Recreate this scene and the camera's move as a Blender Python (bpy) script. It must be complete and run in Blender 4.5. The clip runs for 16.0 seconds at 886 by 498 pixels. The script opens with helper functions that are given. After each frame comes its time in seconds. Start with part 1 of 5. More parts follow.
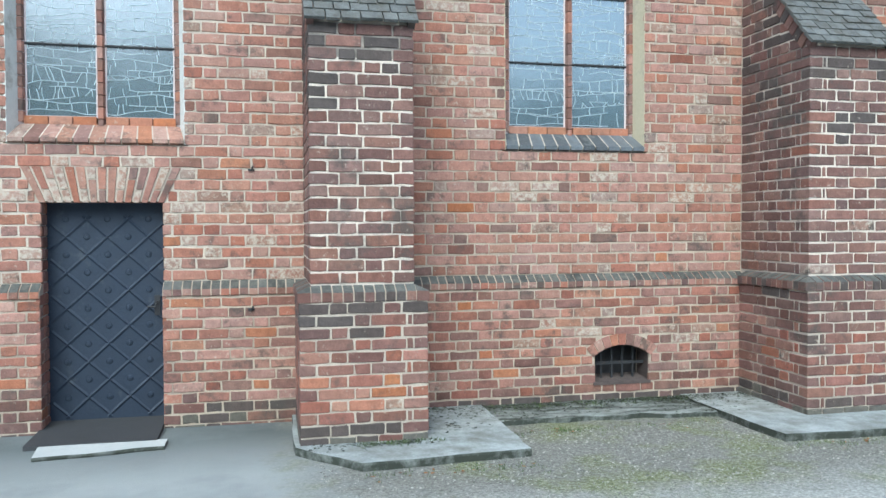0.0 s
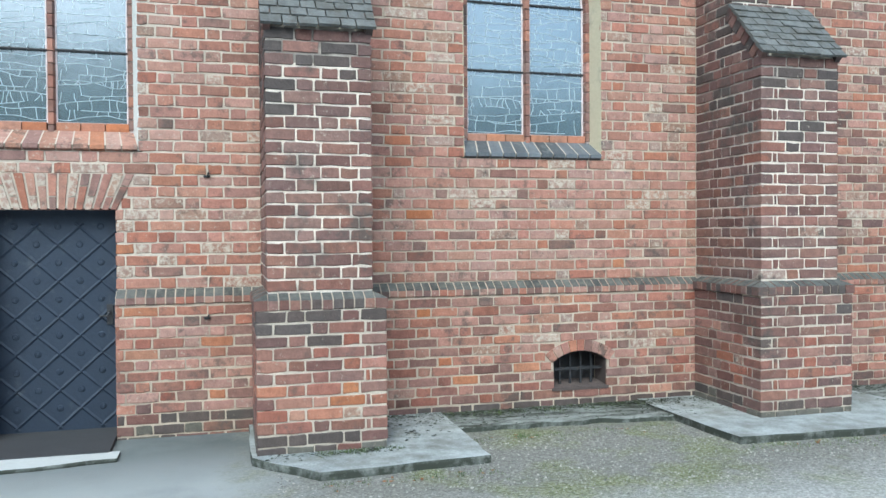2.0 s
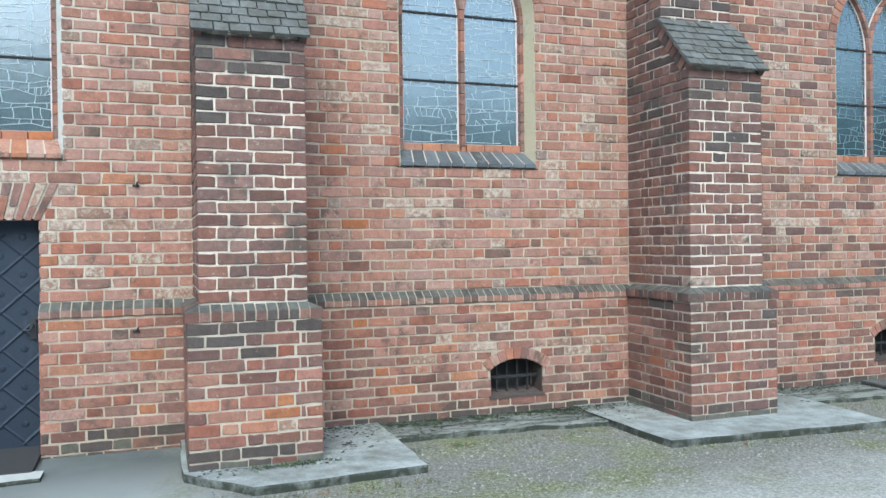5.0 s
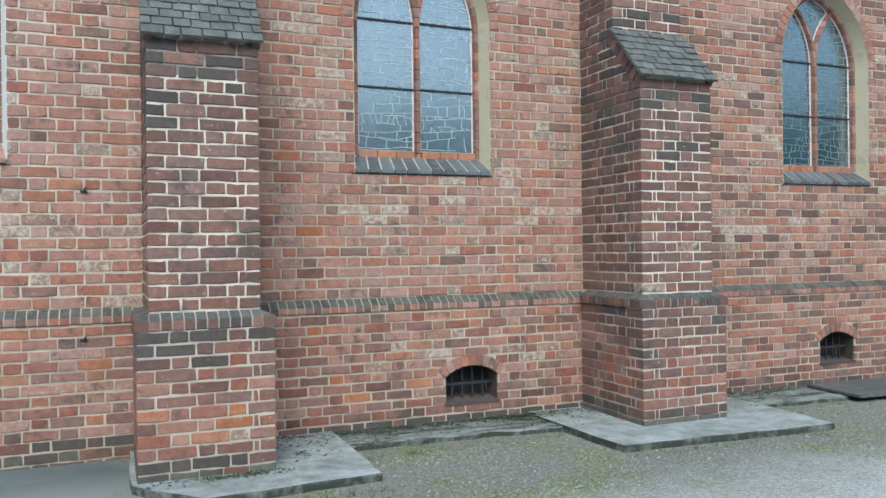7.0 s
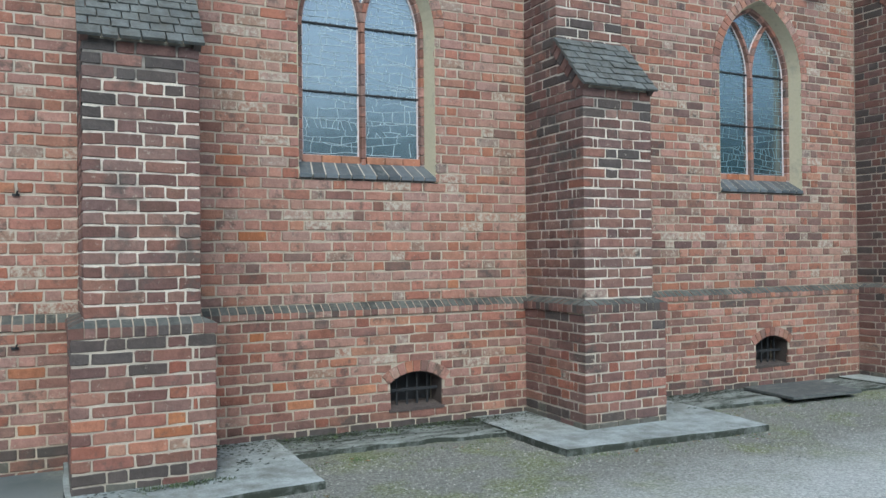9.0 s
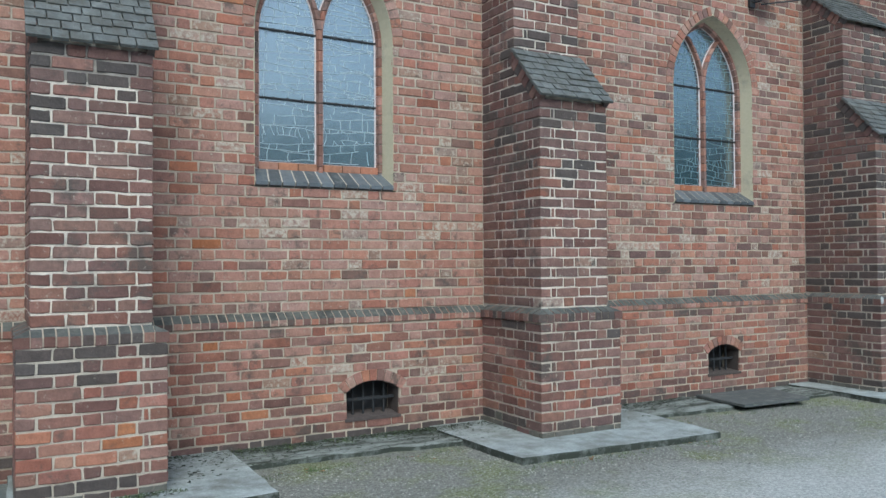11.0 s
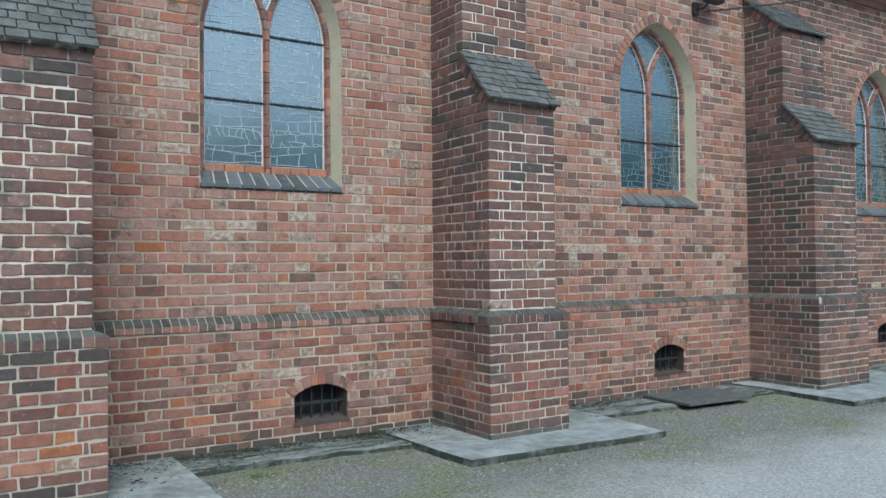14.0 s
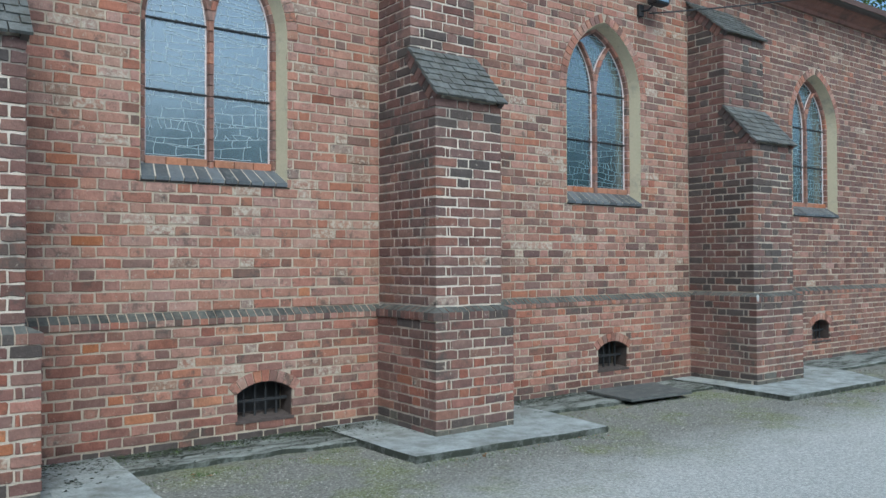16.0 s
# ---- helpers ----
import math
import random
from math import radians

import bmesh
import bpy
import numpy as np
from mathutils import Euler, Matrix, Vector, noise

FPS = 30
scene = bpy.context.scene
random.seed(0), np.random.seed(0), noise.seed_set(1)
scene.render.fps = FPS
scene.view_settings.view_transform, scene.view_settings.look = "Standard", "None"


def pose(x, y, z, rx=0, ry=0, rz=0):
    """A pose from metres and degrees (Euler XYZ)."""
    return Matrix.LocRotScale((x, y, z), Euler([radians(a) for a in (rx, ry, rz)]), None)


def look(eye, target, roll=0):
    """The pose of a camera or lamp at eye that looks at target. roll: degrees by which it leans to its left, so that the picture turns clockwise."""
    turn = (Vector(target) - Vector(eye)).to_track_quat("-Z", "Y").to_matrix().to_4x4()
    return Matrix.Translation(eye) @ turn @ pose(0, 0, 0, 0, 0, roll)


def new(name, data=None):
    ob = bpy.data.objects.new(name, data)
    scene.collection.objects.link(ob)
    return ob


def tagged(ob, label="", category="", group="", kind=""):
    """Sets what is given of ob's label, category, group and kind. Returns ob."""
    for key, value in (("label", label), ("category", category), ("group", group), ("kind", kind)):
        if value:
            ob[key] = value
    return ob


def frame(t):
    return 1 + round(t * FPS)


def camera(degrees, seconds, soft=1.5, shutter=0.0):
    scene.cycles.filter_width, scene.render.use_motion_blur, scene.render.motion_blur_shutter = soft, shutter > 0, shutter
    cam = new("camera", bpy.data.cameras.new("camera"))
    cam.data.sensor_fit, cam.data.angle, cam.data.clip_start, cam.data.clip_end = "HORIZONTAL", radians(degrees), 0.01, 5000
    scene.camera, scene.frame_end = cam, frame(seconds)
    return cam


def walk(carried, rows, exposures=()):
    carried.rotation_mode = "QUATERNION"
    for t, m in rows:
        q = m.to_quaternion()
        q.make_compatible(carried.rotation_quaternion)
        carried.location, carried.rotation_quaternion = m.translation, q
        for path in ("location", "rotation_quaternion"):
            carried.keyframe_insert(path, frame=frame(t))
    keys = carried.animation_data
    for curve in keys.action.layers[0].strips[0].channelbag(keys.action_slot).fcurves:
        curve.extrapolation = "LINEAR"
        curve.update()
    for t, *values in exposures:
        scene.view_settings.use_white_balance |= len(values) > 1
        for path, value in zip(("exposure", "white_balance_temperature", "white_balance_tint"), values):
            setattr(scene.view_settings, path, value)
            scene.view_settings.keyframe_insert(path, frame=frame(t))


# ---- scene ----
cam = camera(57.6, 16.0)
PATH = [
    (0, (-1.2255, -7.4126, 1.8198), (-0.8045, -5.4582, 1.7649), -0.28),
    (0.5, (-1.2200, -7.4098, 1.8175), (-0.7747, -5.4607, 1.7656), -0.40),
    (1, (-1.2146, -7.4075, 1.8155), (-0.7395, -5.4653, 1.7695), -0.40),
    (1.5, (-1.2093, -7.4058, 1.8140), (-0.7119, -5.4691, 1.7750), -0.40),
    (2, (-1.2041, -7.4047, 1.8129), (-0.6889, -5.4725, 1.7763), -0.41),
    (2.5, (-1.1990, -7.4040, 1.8120), (-0.6647, -5.4770, 1.7763), -0.41),
    (3, (-1.1939, -7.4038, 1.8115), (-0.6400, -5.4823, 1.7788), -0.50),
    (3.5, (-1.1889, -7.4039, 1.8112), (-0.6100, -5.4898, 1.7802), -0.50),
    (4, (-1.1840, -7.4045, 1.8112), (-0.5827, -5.4972, 1.7840), -0.60),
    (6.3, (-1.1617, -7.4107, 1.8136), (-0.4352, -5.5473, 1.8125), -0.70),
    (6.5, (-1.1598, -7.4115, 1.8140), (-0.4266, -5.5507, 1.8132), -0.70),
    (7, (-1.1550, -7.4135, 1.8149), (-0.3969, -5.5627, 1.8156), -0.70),
    (7.5, (-1.1502, -7.4156, 1.8158), (-0.3656, -5.5759, 1.8195), -0.71),
    (8, (-1.1453, -7.4178, 1.8169), (-0.3361, -5.5888, 1.8231), -0.79),
    (8.5, (-1.1405, -7.4200, 1.8179), (-0.3092, -5.6010, 1.8269), -0.70),
    (9, (-1.1357, -7.4223, 1.8189), (-0.2576, -5.6254, 1.8314), -0.60),
    (9.5, (-1.1308, -7.4245, 1.8198), (-0.2237, -5.6421, 1.8406), -0.57),
    (12, (-1.1055, -7.4338, 1.8228), (-0.1043, -5.7028, 1.8591), -0.39),
    (12.5, (-1.1002, -7.4351, 1.8229), (-0.0833, -5.7133, 1.8612), -0.50),
    (13, (-1.0948, -7.4360, 1.8227), (-0.0605, -5.7246, 1.8603), -0.50),
    (13.5, (-1.0894, -7.4367, 1.8223), (-0.0351, -5.7376, 1.8609), -0.53),
    (14, (-1.0838, -7.4370, 1.8216), (-0.0143, -5.7473, 1.8594), -0.52),
    (14.5, (-1.0781, -7.4368, 1.8206), (0.0125, -5.7607, 1.8523), -0.52),
    (15, (-1.0723, -7.4363, 1.8192), (0.0564, -5.7854, 1.8435), -0.38),
    (15.5, (-1.0663, -7.4353, 1.8174), (0.0955, -5.8076, 1.8419), -0.28),
    (16, (-1.0602, -7.4338, 1.8152), (0.1154, -5.8160, 1.8449), -0.20),
]
EXPOSURES = [(0, 0.80, 5450, -4), (4, 0.78, 5500, -4), (6.3, 0.64, 5520, -4), (7, 0.50, 5550, -4), (9.5, 0.28, 5480, -4), (13, 0.24, 5430, -4), (16, 0.23, 5430, -4)]
walk(cam, [(t, look(eye, target, roll)) for t, eye, target, roll in PATH], exposures=EXPOSURES)

# ---- light ----
world = bpy.data.worlds.new("world")
scene.world = world
world.use_nodes = True
wn = world.node_tree.nodes
sky = wn.new("ShaderNodeTexSky")
sky.sky_type, sky.sun_disc = "NISHITA", False
sky.sun_elevation, sky.sun_rotation = radians(48), radians(200)
sky.air_density, sky.dust_density, sky.ozone_density = 1.0, 3.0, 1.5
world.node_tree.links.new(sky.outputs[0], wn["Background"].inputs[0])
wn["Background"].inputs[1].default_value = 0.15
sun = new("sun", bpy.data.lights.new("sun", "SUN"))
sun.data.energy, sun.data.angle, sun.data.color = 1.4, radians(40), (1.0, 0.96, 0.9)
sun.matrix_world = look((-3.5, -12, 13), (1.0, 0, 1.5))


# ---- materials ----
def material(name, base, rough=0.8, vary=0.25, grain=40.0, blotch=3.0, bump=0.3, other=None, amount=0.0, other_scale=6.0,
             by="", metal=0.0, spread=0.35, edge=0.06, dark=0.0, dark_scale=6.0, stretch=None):
    """Colour with fine grain, large blotches, a second colour in patches and relief. by: 'object' or 'island' varies pieces."""
    m = bpy.data.materials.new(name)
    m.use_nodes = True
    n, l = m.node_tree.nodes, m.node_tree.links
    b = n["Principled BSDF"]
    b.inputs["Roughness"].default_value, b.inputs["Metallic"].default_value = rough, metal
    geo = n.new("ShaderNodeNewGeometry")
    place = geo.outputs["Position"]
    if stretch:
        long = n.new("ShaderNodeVectorMath")
        long.operation = "MULTIPLY"
        long.inputs[1].default_value = stretch
        l.new(place, long.inputs[0])
        place = long.outputs[0]

    def noise_at(scale, detail=6.0, rough_=0.6):
        t = n.new("ShaderNodeTexNoise")
        t.inputs["Scale"].default_value, t.inputs["Detail"].default_value, t.inputs["Roughness"].default_value = scale, detail, rough_
        l.new(place, t.inputs["Vector"])
        return t.outputs["Fac"]

    def math_node(op, a, c, d=None):
        t = n.new("ShaderNodeMath")
        t.operation = op
        for i, v in enumerate((a, c) if d is None else (a, c, d)):
            if isinstance(v, (int, float)):
                t.inputs[i].default_value = v
            else:
                l.new(v, t.inputs[i])
        return t.outputs[0]

    def ramp(v, lo, hi):
        t = n.new("ShaderNodeMapRange")
        t.inputs["From Min"].default_value, t.inputs["From Max"].default_value = lo, hi
        l.new(v, t.inputs["Value"])
        return t.outputs[0]

    g, big = noise_at(grain), noise_at(blotch, 4.0)
    value = math_node("ADD", 1.0 - vary, math_node("MULTIPLY", math_node("ADD", g, big), vary))
    if by:
        value = math_node("MULTIPLY", value, math_node("MULTIPLY_ADD", ramp(noise_at(13.0, 6.0, 0.7), 0.3, 0.7), 0.42, 0.78))
    hsv = n.new("ShaderNodeHueSaturation")
    hsv.inputs["Color"].default_value = (*base, 1)
    if by:
        if by == "object":
            pick = n.new("ShaderNodeObjectInfo").outputs["Random"]
        else:
            pick = geo.outputs["Random Per Island"]
        value = math_node("MULTIPLY", value, math_node("MULTIPLY_ADD", pick, 2 * spread, 1.0 - spread))
        hue = math_node("FRACT", math_node("MULTIPLY", pick, 7.31), 0.0)
        l.new(math_node("MULTIPLY_ADD", hue, 0.010, 0.495), hsv.inputs["Hue"])
        sat = math_node("FRACT", math_node("MULTIPLY", pick, 13.7), 0.0)
        l.new(math_node("MULTIPLY_ADD", sat, 0.3, 0.85), hsv.inputs["Saturation"])
    l.new(value, hsv.inputs["Value"])
    colour = hsv.outputs[0]
    if dark:  # weathered grey-brown spots
        spot = n.new("ShaderNodeMix")
        spot.data_type = "RGBA"
        l.new(math_node("MULTIPLY", ramp(noise_at(dark_scale, 8.0, 0.7), 0.54, 0.64), dark), spot.inputs["Factor"])
        l.new(colour, spot.inputs["A"])
        spot.inputs["B"].default_value = (0.082, 0.070, 0.060, 1)
        colour = spot.outputs["Result"]
    if other:
        mix = n.new("ShaderNodeMix")
        mix.data_type = "RGBA"
        l.new(ramp(noise_at(other_scale, 8.0, 0.7), 0.72 - amount * 0.40 - edge, 0.72 - amount * 0.40 + edge), mix.inputs["Factor"])
        l.new(colour, mix.inputs["A"])
        mix.inputs["B"].default_value = (*other, 1)
        colour = mix.outputs["Result"]
    l.new(colour, b.inputs["Base Color"])
    if bump:
        t = n.new("ShaderNodeBump")
        t.inputs["Strength"].default_value, t.inputs["Distance"].default_value = bump, 0.01
        l.new(math_node("ADD", g, big), t.inputs["Height"])
        l.new(t.outputs[0], b.inputs["Normal"])
    return m


SMEAR = (0.50, 0.425, 0.34)
CLAY = {  # base colour, amount of lime smears, of dark spots, how fine the spots are
    "red": ((0.345, 0.167, 0.121), 0.14, 0.7, 6.0),
    "deep": ((0.26, 0.119, 0.087), 0.08, 0.6, 6.0),
    "rose": ((0.375, 0.204, 0.153), 0.22, 0.7, 6.0),
    "orange": ((0.38, 0.172, 0.102), 0.10, 0.4, 6.0),
    "brown": ((0.225, 0.122, 0.095), 0.12, 0.8, 2.2),
    "maroon": ((0.160, 0.088, 0.073), 0.10, 0.85, 2.2),
    "soot": ((0.090, 0.070, 0.062), 0.06, 0.8, 2.2),
    "grey": ((0.30, 0.195, 0.150), 0.36, 0.9, 6.0),
    "pale": ((0.345, 0.205, 0.155), 0.54, 0.5, 6.0),
    "algae": ((0.125, 0.115, 0.095), 0.10, 0.7, 6.0),
}
BRICK = {}
for kind, (colour, lime, spots, size) in CLAY.items():
    for by in ("object", "island"):
        BRICK[kind, by] = material("brick_" + kind, colour, 0.9, 0.5, 55, 7, 0.6, SMEAR, lime, 21, by, spread=0.13, edge=0.07, dark=spots, dark_scale=size)
MORTAR = material("mortar_grey", (0.50, 0.415, 0.32), 0.95, 0.5, 80, 2, 0.5, (0.30, 0.24, 0.19), 0.35, 2.6, edge=0.15)
LIME = material("mortar_lime", (0.70, 0.615, 0.515), 0.95, 0.6, 80, 2, 0.6, (0.22, 0.19, 0.16), 0.27, 2.2, edge=0.09)
PALE_MORTAR = material("mortar_pale", (0.56, 0.485, 0.395), 0.95, 0.5, 80, 2, 0.5, (0.36, 0.30, 0.24), 0.35, 2.6, edge=0.15)
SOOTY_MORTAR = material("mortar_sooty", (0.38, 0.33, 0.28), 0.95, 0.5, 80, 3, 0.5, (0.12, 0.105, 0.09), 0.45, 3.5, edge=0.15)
GLAZED = {by: material("glazed_brick", (0.10, 0.108, 0.115), 0.5, 0.5, 50, 6, 0.25, (0.16, 0.17, 0.16), 0.3, 9, by, spread=0.4) for by in ("object", "island")}
MOSSY = {by: material("weathered_brick", (0.090, 0.090, 0.080), 0.9, 0.6, 50, 6, 0.6, (0.15, 0.140, 0.118), 0.35, 12, by, spread=0.35, edge=0.12) for by in ("object", "island")}
SLATE = material("slate", (0.150, 0.152, 0.142), 0.8, 0.6, 60, 6, 0.7, (0.085, 0.078, 0.062), 0.42, 7, "object", spread=0.16, edge=0.12)
PLASTER = material("plaster", (0.52, 0.455, 0.32), 0.9, 0.25, 30, 3, 0.25, (0.36, 0.32, 0.25), 0.3, 3)
WHITEWASH = material("whitewash", (0.66, 0.65, 0.60), 0.9, 0.25, 30, 3, 0.25, (0.42, 0.40, 0.34), 0.3, 3)
PUTTY = material("putty", (0.66, 0.55, 0.53), 0.85, 0.3, 60, 8, 0.3)
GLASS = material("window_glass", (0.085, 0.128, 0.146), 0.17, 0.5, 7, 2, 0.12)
# Darker copy for the far windows: mirrored dark trees put into the colour.
GLASS_TREE_MIRROR = material("window_glass_dark", (0.032, 0.064, 0.076), 0.19, 0.5, 7, 2, 0.12)
for m in (GLASS, GLASS_TREE_MIRROR):
    m.node_tree.nodes["Principled BSDF"].inputs["IOR"].default_value = 3.5
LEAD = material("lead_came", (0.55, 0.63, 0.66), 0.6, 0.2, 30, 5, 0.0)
# Leads painted dimmer to go with the far windows' dark reflection.
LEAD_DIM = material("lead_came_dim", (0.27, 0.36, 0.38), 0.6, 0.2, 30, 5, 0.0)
IRON = material("iron", (0.03, 0.03, 0.032), 0.6, 0.4, 60, 8, 0.3, (0.07, 0.045, 0.03), 0.2, 20)
GUTTER = material("gutter_metal", (0.075, 0.06, 0.052), 0.6, 0.4, 40, 3, 0.2)
DOORPAINT = material("door_paint", (0.02, 0.031, 0.052), 0.55, 0.4, 40, 5, 0.3, (0.05, 0.06, 0.075), 0.2, 8)
CONCRETE = material("concrete", (0.40, 0.425, 0.415), 0.9, 1.0, 50, 1.6, 0.9, (0.17, 0.175, 0.145), 0.44, 4.5, edge=0.16)
DAMP = material("damp_concrete", (0.27, 0.285, 0.26), 0.85, 0.9, 60, 2.2, 1.0, (0.045, 0.050, 0.036), 0.52, 4.0, edge=0.08, stretch=(0.5, 1.9, 1.0))
EDGE = material("slab_edge", (0.22, 0.23, 0.21), 0.95, 0.7, 40, 3, 0.8, (0.045, 0.050, 0.038), 0.74, 6, edge=0.1)
CEMENT = material("cement_screed", (0.31, 0.325, 0.315), 0.85, 0.4, 40, 1.6, 0.3, (0.17, 0.18, 0.175), 0.4, 1.4, edge=0.15)
FRESH = material("fresh_cement", (0.50, 0.51, 0.49), 0.9, 0.3, 40, 3, 0.3)
HATCH = material("hatch_steel", (0.10, 0.105, 0.10), 0.75, 0.5, 50, 3, 0.4, (0.16, 0.165, 0.15), 0.4, 6)
MAT = material("rubber_ramp", (0.045, 0.045, 0.047), 0.8, 0.4, 60, 4, 0.3)
PEBBLE = material("pebble", (0.27, 0.26, 0.225), 0.85, 0.3, 60, 4, 0.0, by="island", spread=0.62)
GRASS = material("grass", (0.075, 0.11, 0.03), 0.7, 0.4, 40, 4, 0.0, by="island", spread=0.5)
MOSS = material("dry_moss", (0.035, 0.042, 0.025), 0.95, 0.4, 40, 4, 0.0, by="island", spread=0.6)
LEAF = material("leaf", (0.10, 0.16, 0.035), 0.6, 0.3, 40, 4, 0.0, by="island", spread=0.4)
FALLEN = material("fallen_leaf", (0.24, 0.11, 0.04), 0.7, 0.3, 40, 4, 0.0, by="island", spread=0.5)
HEDGE = material("tree_line", (0.05, 0.07, 0.03), 0.9, 0.6, 3, 0.4, 0.0, (0.02, 0.03, 0.015), 0.5, 1.2)
BARK = material("bark", (0.09, 0.07, 0.055), 0.9, 0.4, 30, 4, 0.6)
ROOFING = material("roof_tiles", (0.10, 0.06, 0.05), 0.85, 0.4, 30, 3, 0.4)
CORNICE = material("cornice_brick", (0.26, 0.135, 0.105), 0.88, 0.5, 45, 5, 0.5, (0.14, 0.09, 0.075), 0.4, 3)


def ground_material():
    """Gravel of many tones, moss in drifts, and a paler worn drive further from the wall."""
    m = bpy.data.materials.new("yard_gravel")
    m.use_nodes = True
    n, l = m.node_tree.nodes, m.node_tree.links
    b = n["Principled BSDF"]
    b.inputs["Roughness"].default_value = 0.95
    geo = n.new("ShaderNodeNewGeometry")

    def noise_at(scale, detail, rough):
        t = n.new("ShaderNodeTexNoise")
        t.inputs["Scale"].default_value, t.inputs["Detail"].default_value, t.inputs["Roughness"].default_value = scale, detail, rough
        l.new(geo.outputs["Position"], t.inputs["Vector"])
        return t.outputs["Fac"]

    def tones(fac, *stops):
        t = n.new("ShaderNodeValToRGB")
        e = t.color_ramp.elements
        while len(e) < len(stops):
            e.new(0.5)
        for el, (p, c) in zip(e, stops):
            el.position, el.color = p, (*c, 1)
        l.new(fac, t.inputs[0])
        return t.outputs[0]

    def blend(fac, a, c):
        t = n.new("ShaderNodeMix")
        t.data_type = "RGBA"
        l.new(fac, t.inputs["Factor"])
        l.new(a, t.inputs["A"])
        l.new(c, t.inputs["B"])
        return t.outputs["Result"]

    mid = noise_at(1.1, 7, 0.65)
    cells = n.new("ShaderNodeTexVoronoi")
    cells.inputs["Scale"].default_value = 75
    l.new(geo.outputs["Position"], cells.inputs["Vector"])
    grey = n.new("ShaderNodeSeparateColor")
    l.new(cells.outputs["Color"], grey.inputs[0])
    both = n.new("ShaderNodeMix")
    both.inputs["Factor"].default_value = 0.22
    l.new(noise_at(26, 9, 0.8), both.inputs["A"])
    l.new(grey.outputs[0], both.inputs["B"])
    fine = both.outputs["Result"]
    gravel = tones(fine, (0.30, (0.09, 0.088, 0.072)), (0.48, (0.205, 0.20, 0.17)), (0.60, (0.27, 0.262, 0.228)), (0.74, (0.46, 0.45, 0.40)))
    moss = tones(fine, (0.30, (0.07, 0.085, 0.03)), (0.50, (0.175, 0.19, 0.085)), (0.74, (0.48, 0.48, 0.34)))
    drive = tones(fine, (0.28, (0.25, 0.25, 0.23)), (0.5, (0.44, 0.437, 0.405)), (0.74, (0.74, 0.735, 0.69)))
    drift = tones(mid, (0.49, (0, 0, 0)), (0.62, (0.88, 0.88, 0.88)))
    sep = n.new("ShaderNodeSeparateXYZ")
    l.new(geo.outputs["Position"], sep.inputs[0])
    add = n.new("ShaderNodeMath")
    add.operation = "MULTIPLY_ADD"
    l.new(mid, add.inputs[0])
    add.inputs[1].default_value = 1.3
    l.new(sep.outputs["Y"], add.inputs[2])
    road = n.new("ShaderNodeMapRange")
    road.inputs["From Min"].default_value, road.inputs["From Max"].default_value = -1.55, -2.6
    l.new(add.outputs[0], road.inputs["Value"])
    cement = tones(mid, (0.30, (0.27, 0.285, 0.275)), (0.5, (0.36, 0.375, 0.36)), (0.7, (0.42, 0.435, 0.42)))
    # Darker cement towards the wall: damp, and the buttress's shade put into the colour.
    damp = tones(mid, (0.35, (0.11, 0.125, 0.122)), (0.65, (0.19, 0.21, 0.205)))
    damp_shade = n.new("ShaderNodeMapRange")
    damp_shade.inputs["From Min"].default_value, damp_shade.inputs["From Max"].default_value = -0.95, 0.10
    l.new(add.outputs[0], damp_shade.inputs["Value"])
    cement = blend(damp_shade.outputs[0], cement, damp)
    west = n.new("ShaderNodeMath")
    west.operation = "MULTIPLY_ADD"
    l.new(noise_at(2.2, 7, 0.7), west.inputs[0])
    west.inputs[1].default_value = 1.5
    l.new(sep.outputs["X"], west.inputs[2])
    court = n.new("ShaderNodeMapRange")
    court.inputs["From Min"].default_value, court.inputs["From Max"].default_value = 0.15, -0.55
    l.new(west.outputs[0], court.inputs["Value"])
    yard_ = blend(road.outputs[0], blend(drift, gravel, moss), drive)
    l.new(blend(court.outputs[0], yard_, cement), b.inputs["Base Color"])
    bump = n.new("ShaderNodeBump")
    bump.inputs["Strength"].default_value, bump.inputs["Distance"].default_value = 0.7, 0.02
    l.new(fine, bump.inputs["Height"])
    l.new(bump.outputs[0], b.inputs["Normal"])
    return m


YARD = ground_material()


# ---- mesh helpers ----
def part(name, bm, mat, parent=None, label=""):
    """Links a bmesh as one mesh object, under a thing or part if given."""
    data = bpy.data.meshes.new(name)
    bm.to_mesh(data)
    bm.free()
    for one in (mat if isinstance(mat, (list, tuple)) else [mat]):
        data.materials.append(one)
    ob = new(name, data)
    ob.parent = parent
    if label:
        ob["label"] = label
    return ob


def box(bm, x0, x1, y0, y1, z0, z1, slot=0):
    v = [bm.verts.new((x, y, z)) for x in (x0, x1) for y in (y0, y1) for z in (z0, z1)]
    for q in ((0, 1, 3, 2), (4, 6, 7, 5), (0, 4, 5, 1), (2, 3, 7, 6), (0, 2, 6, 4), (1, 5, 7, 3)):
        bm.faces.new([v[i] for i in q]).material_index = slot
    return v


def prism(bm, outline, lift, slot=0):
    """A closed solid: outline (a list of points) moved by lift."""
    a = [bm.verts.new(p) for p in outline]
    b = [bm.verts.new(Vector(p) + Vector(lift)) for p in outline]
    fs = [bm.faces.new(a), bm.faces.new(b[::-1])]
    for i in range(len(a)):
        j = (i + 1) % len(a)
        fs.append(bm.faces.new((a[j], a[i], b[i], b[j])))
    for f in fs:
        f.material_index = slot
    bmesh.ops.recalc_face_normals(bm, faces=fs)


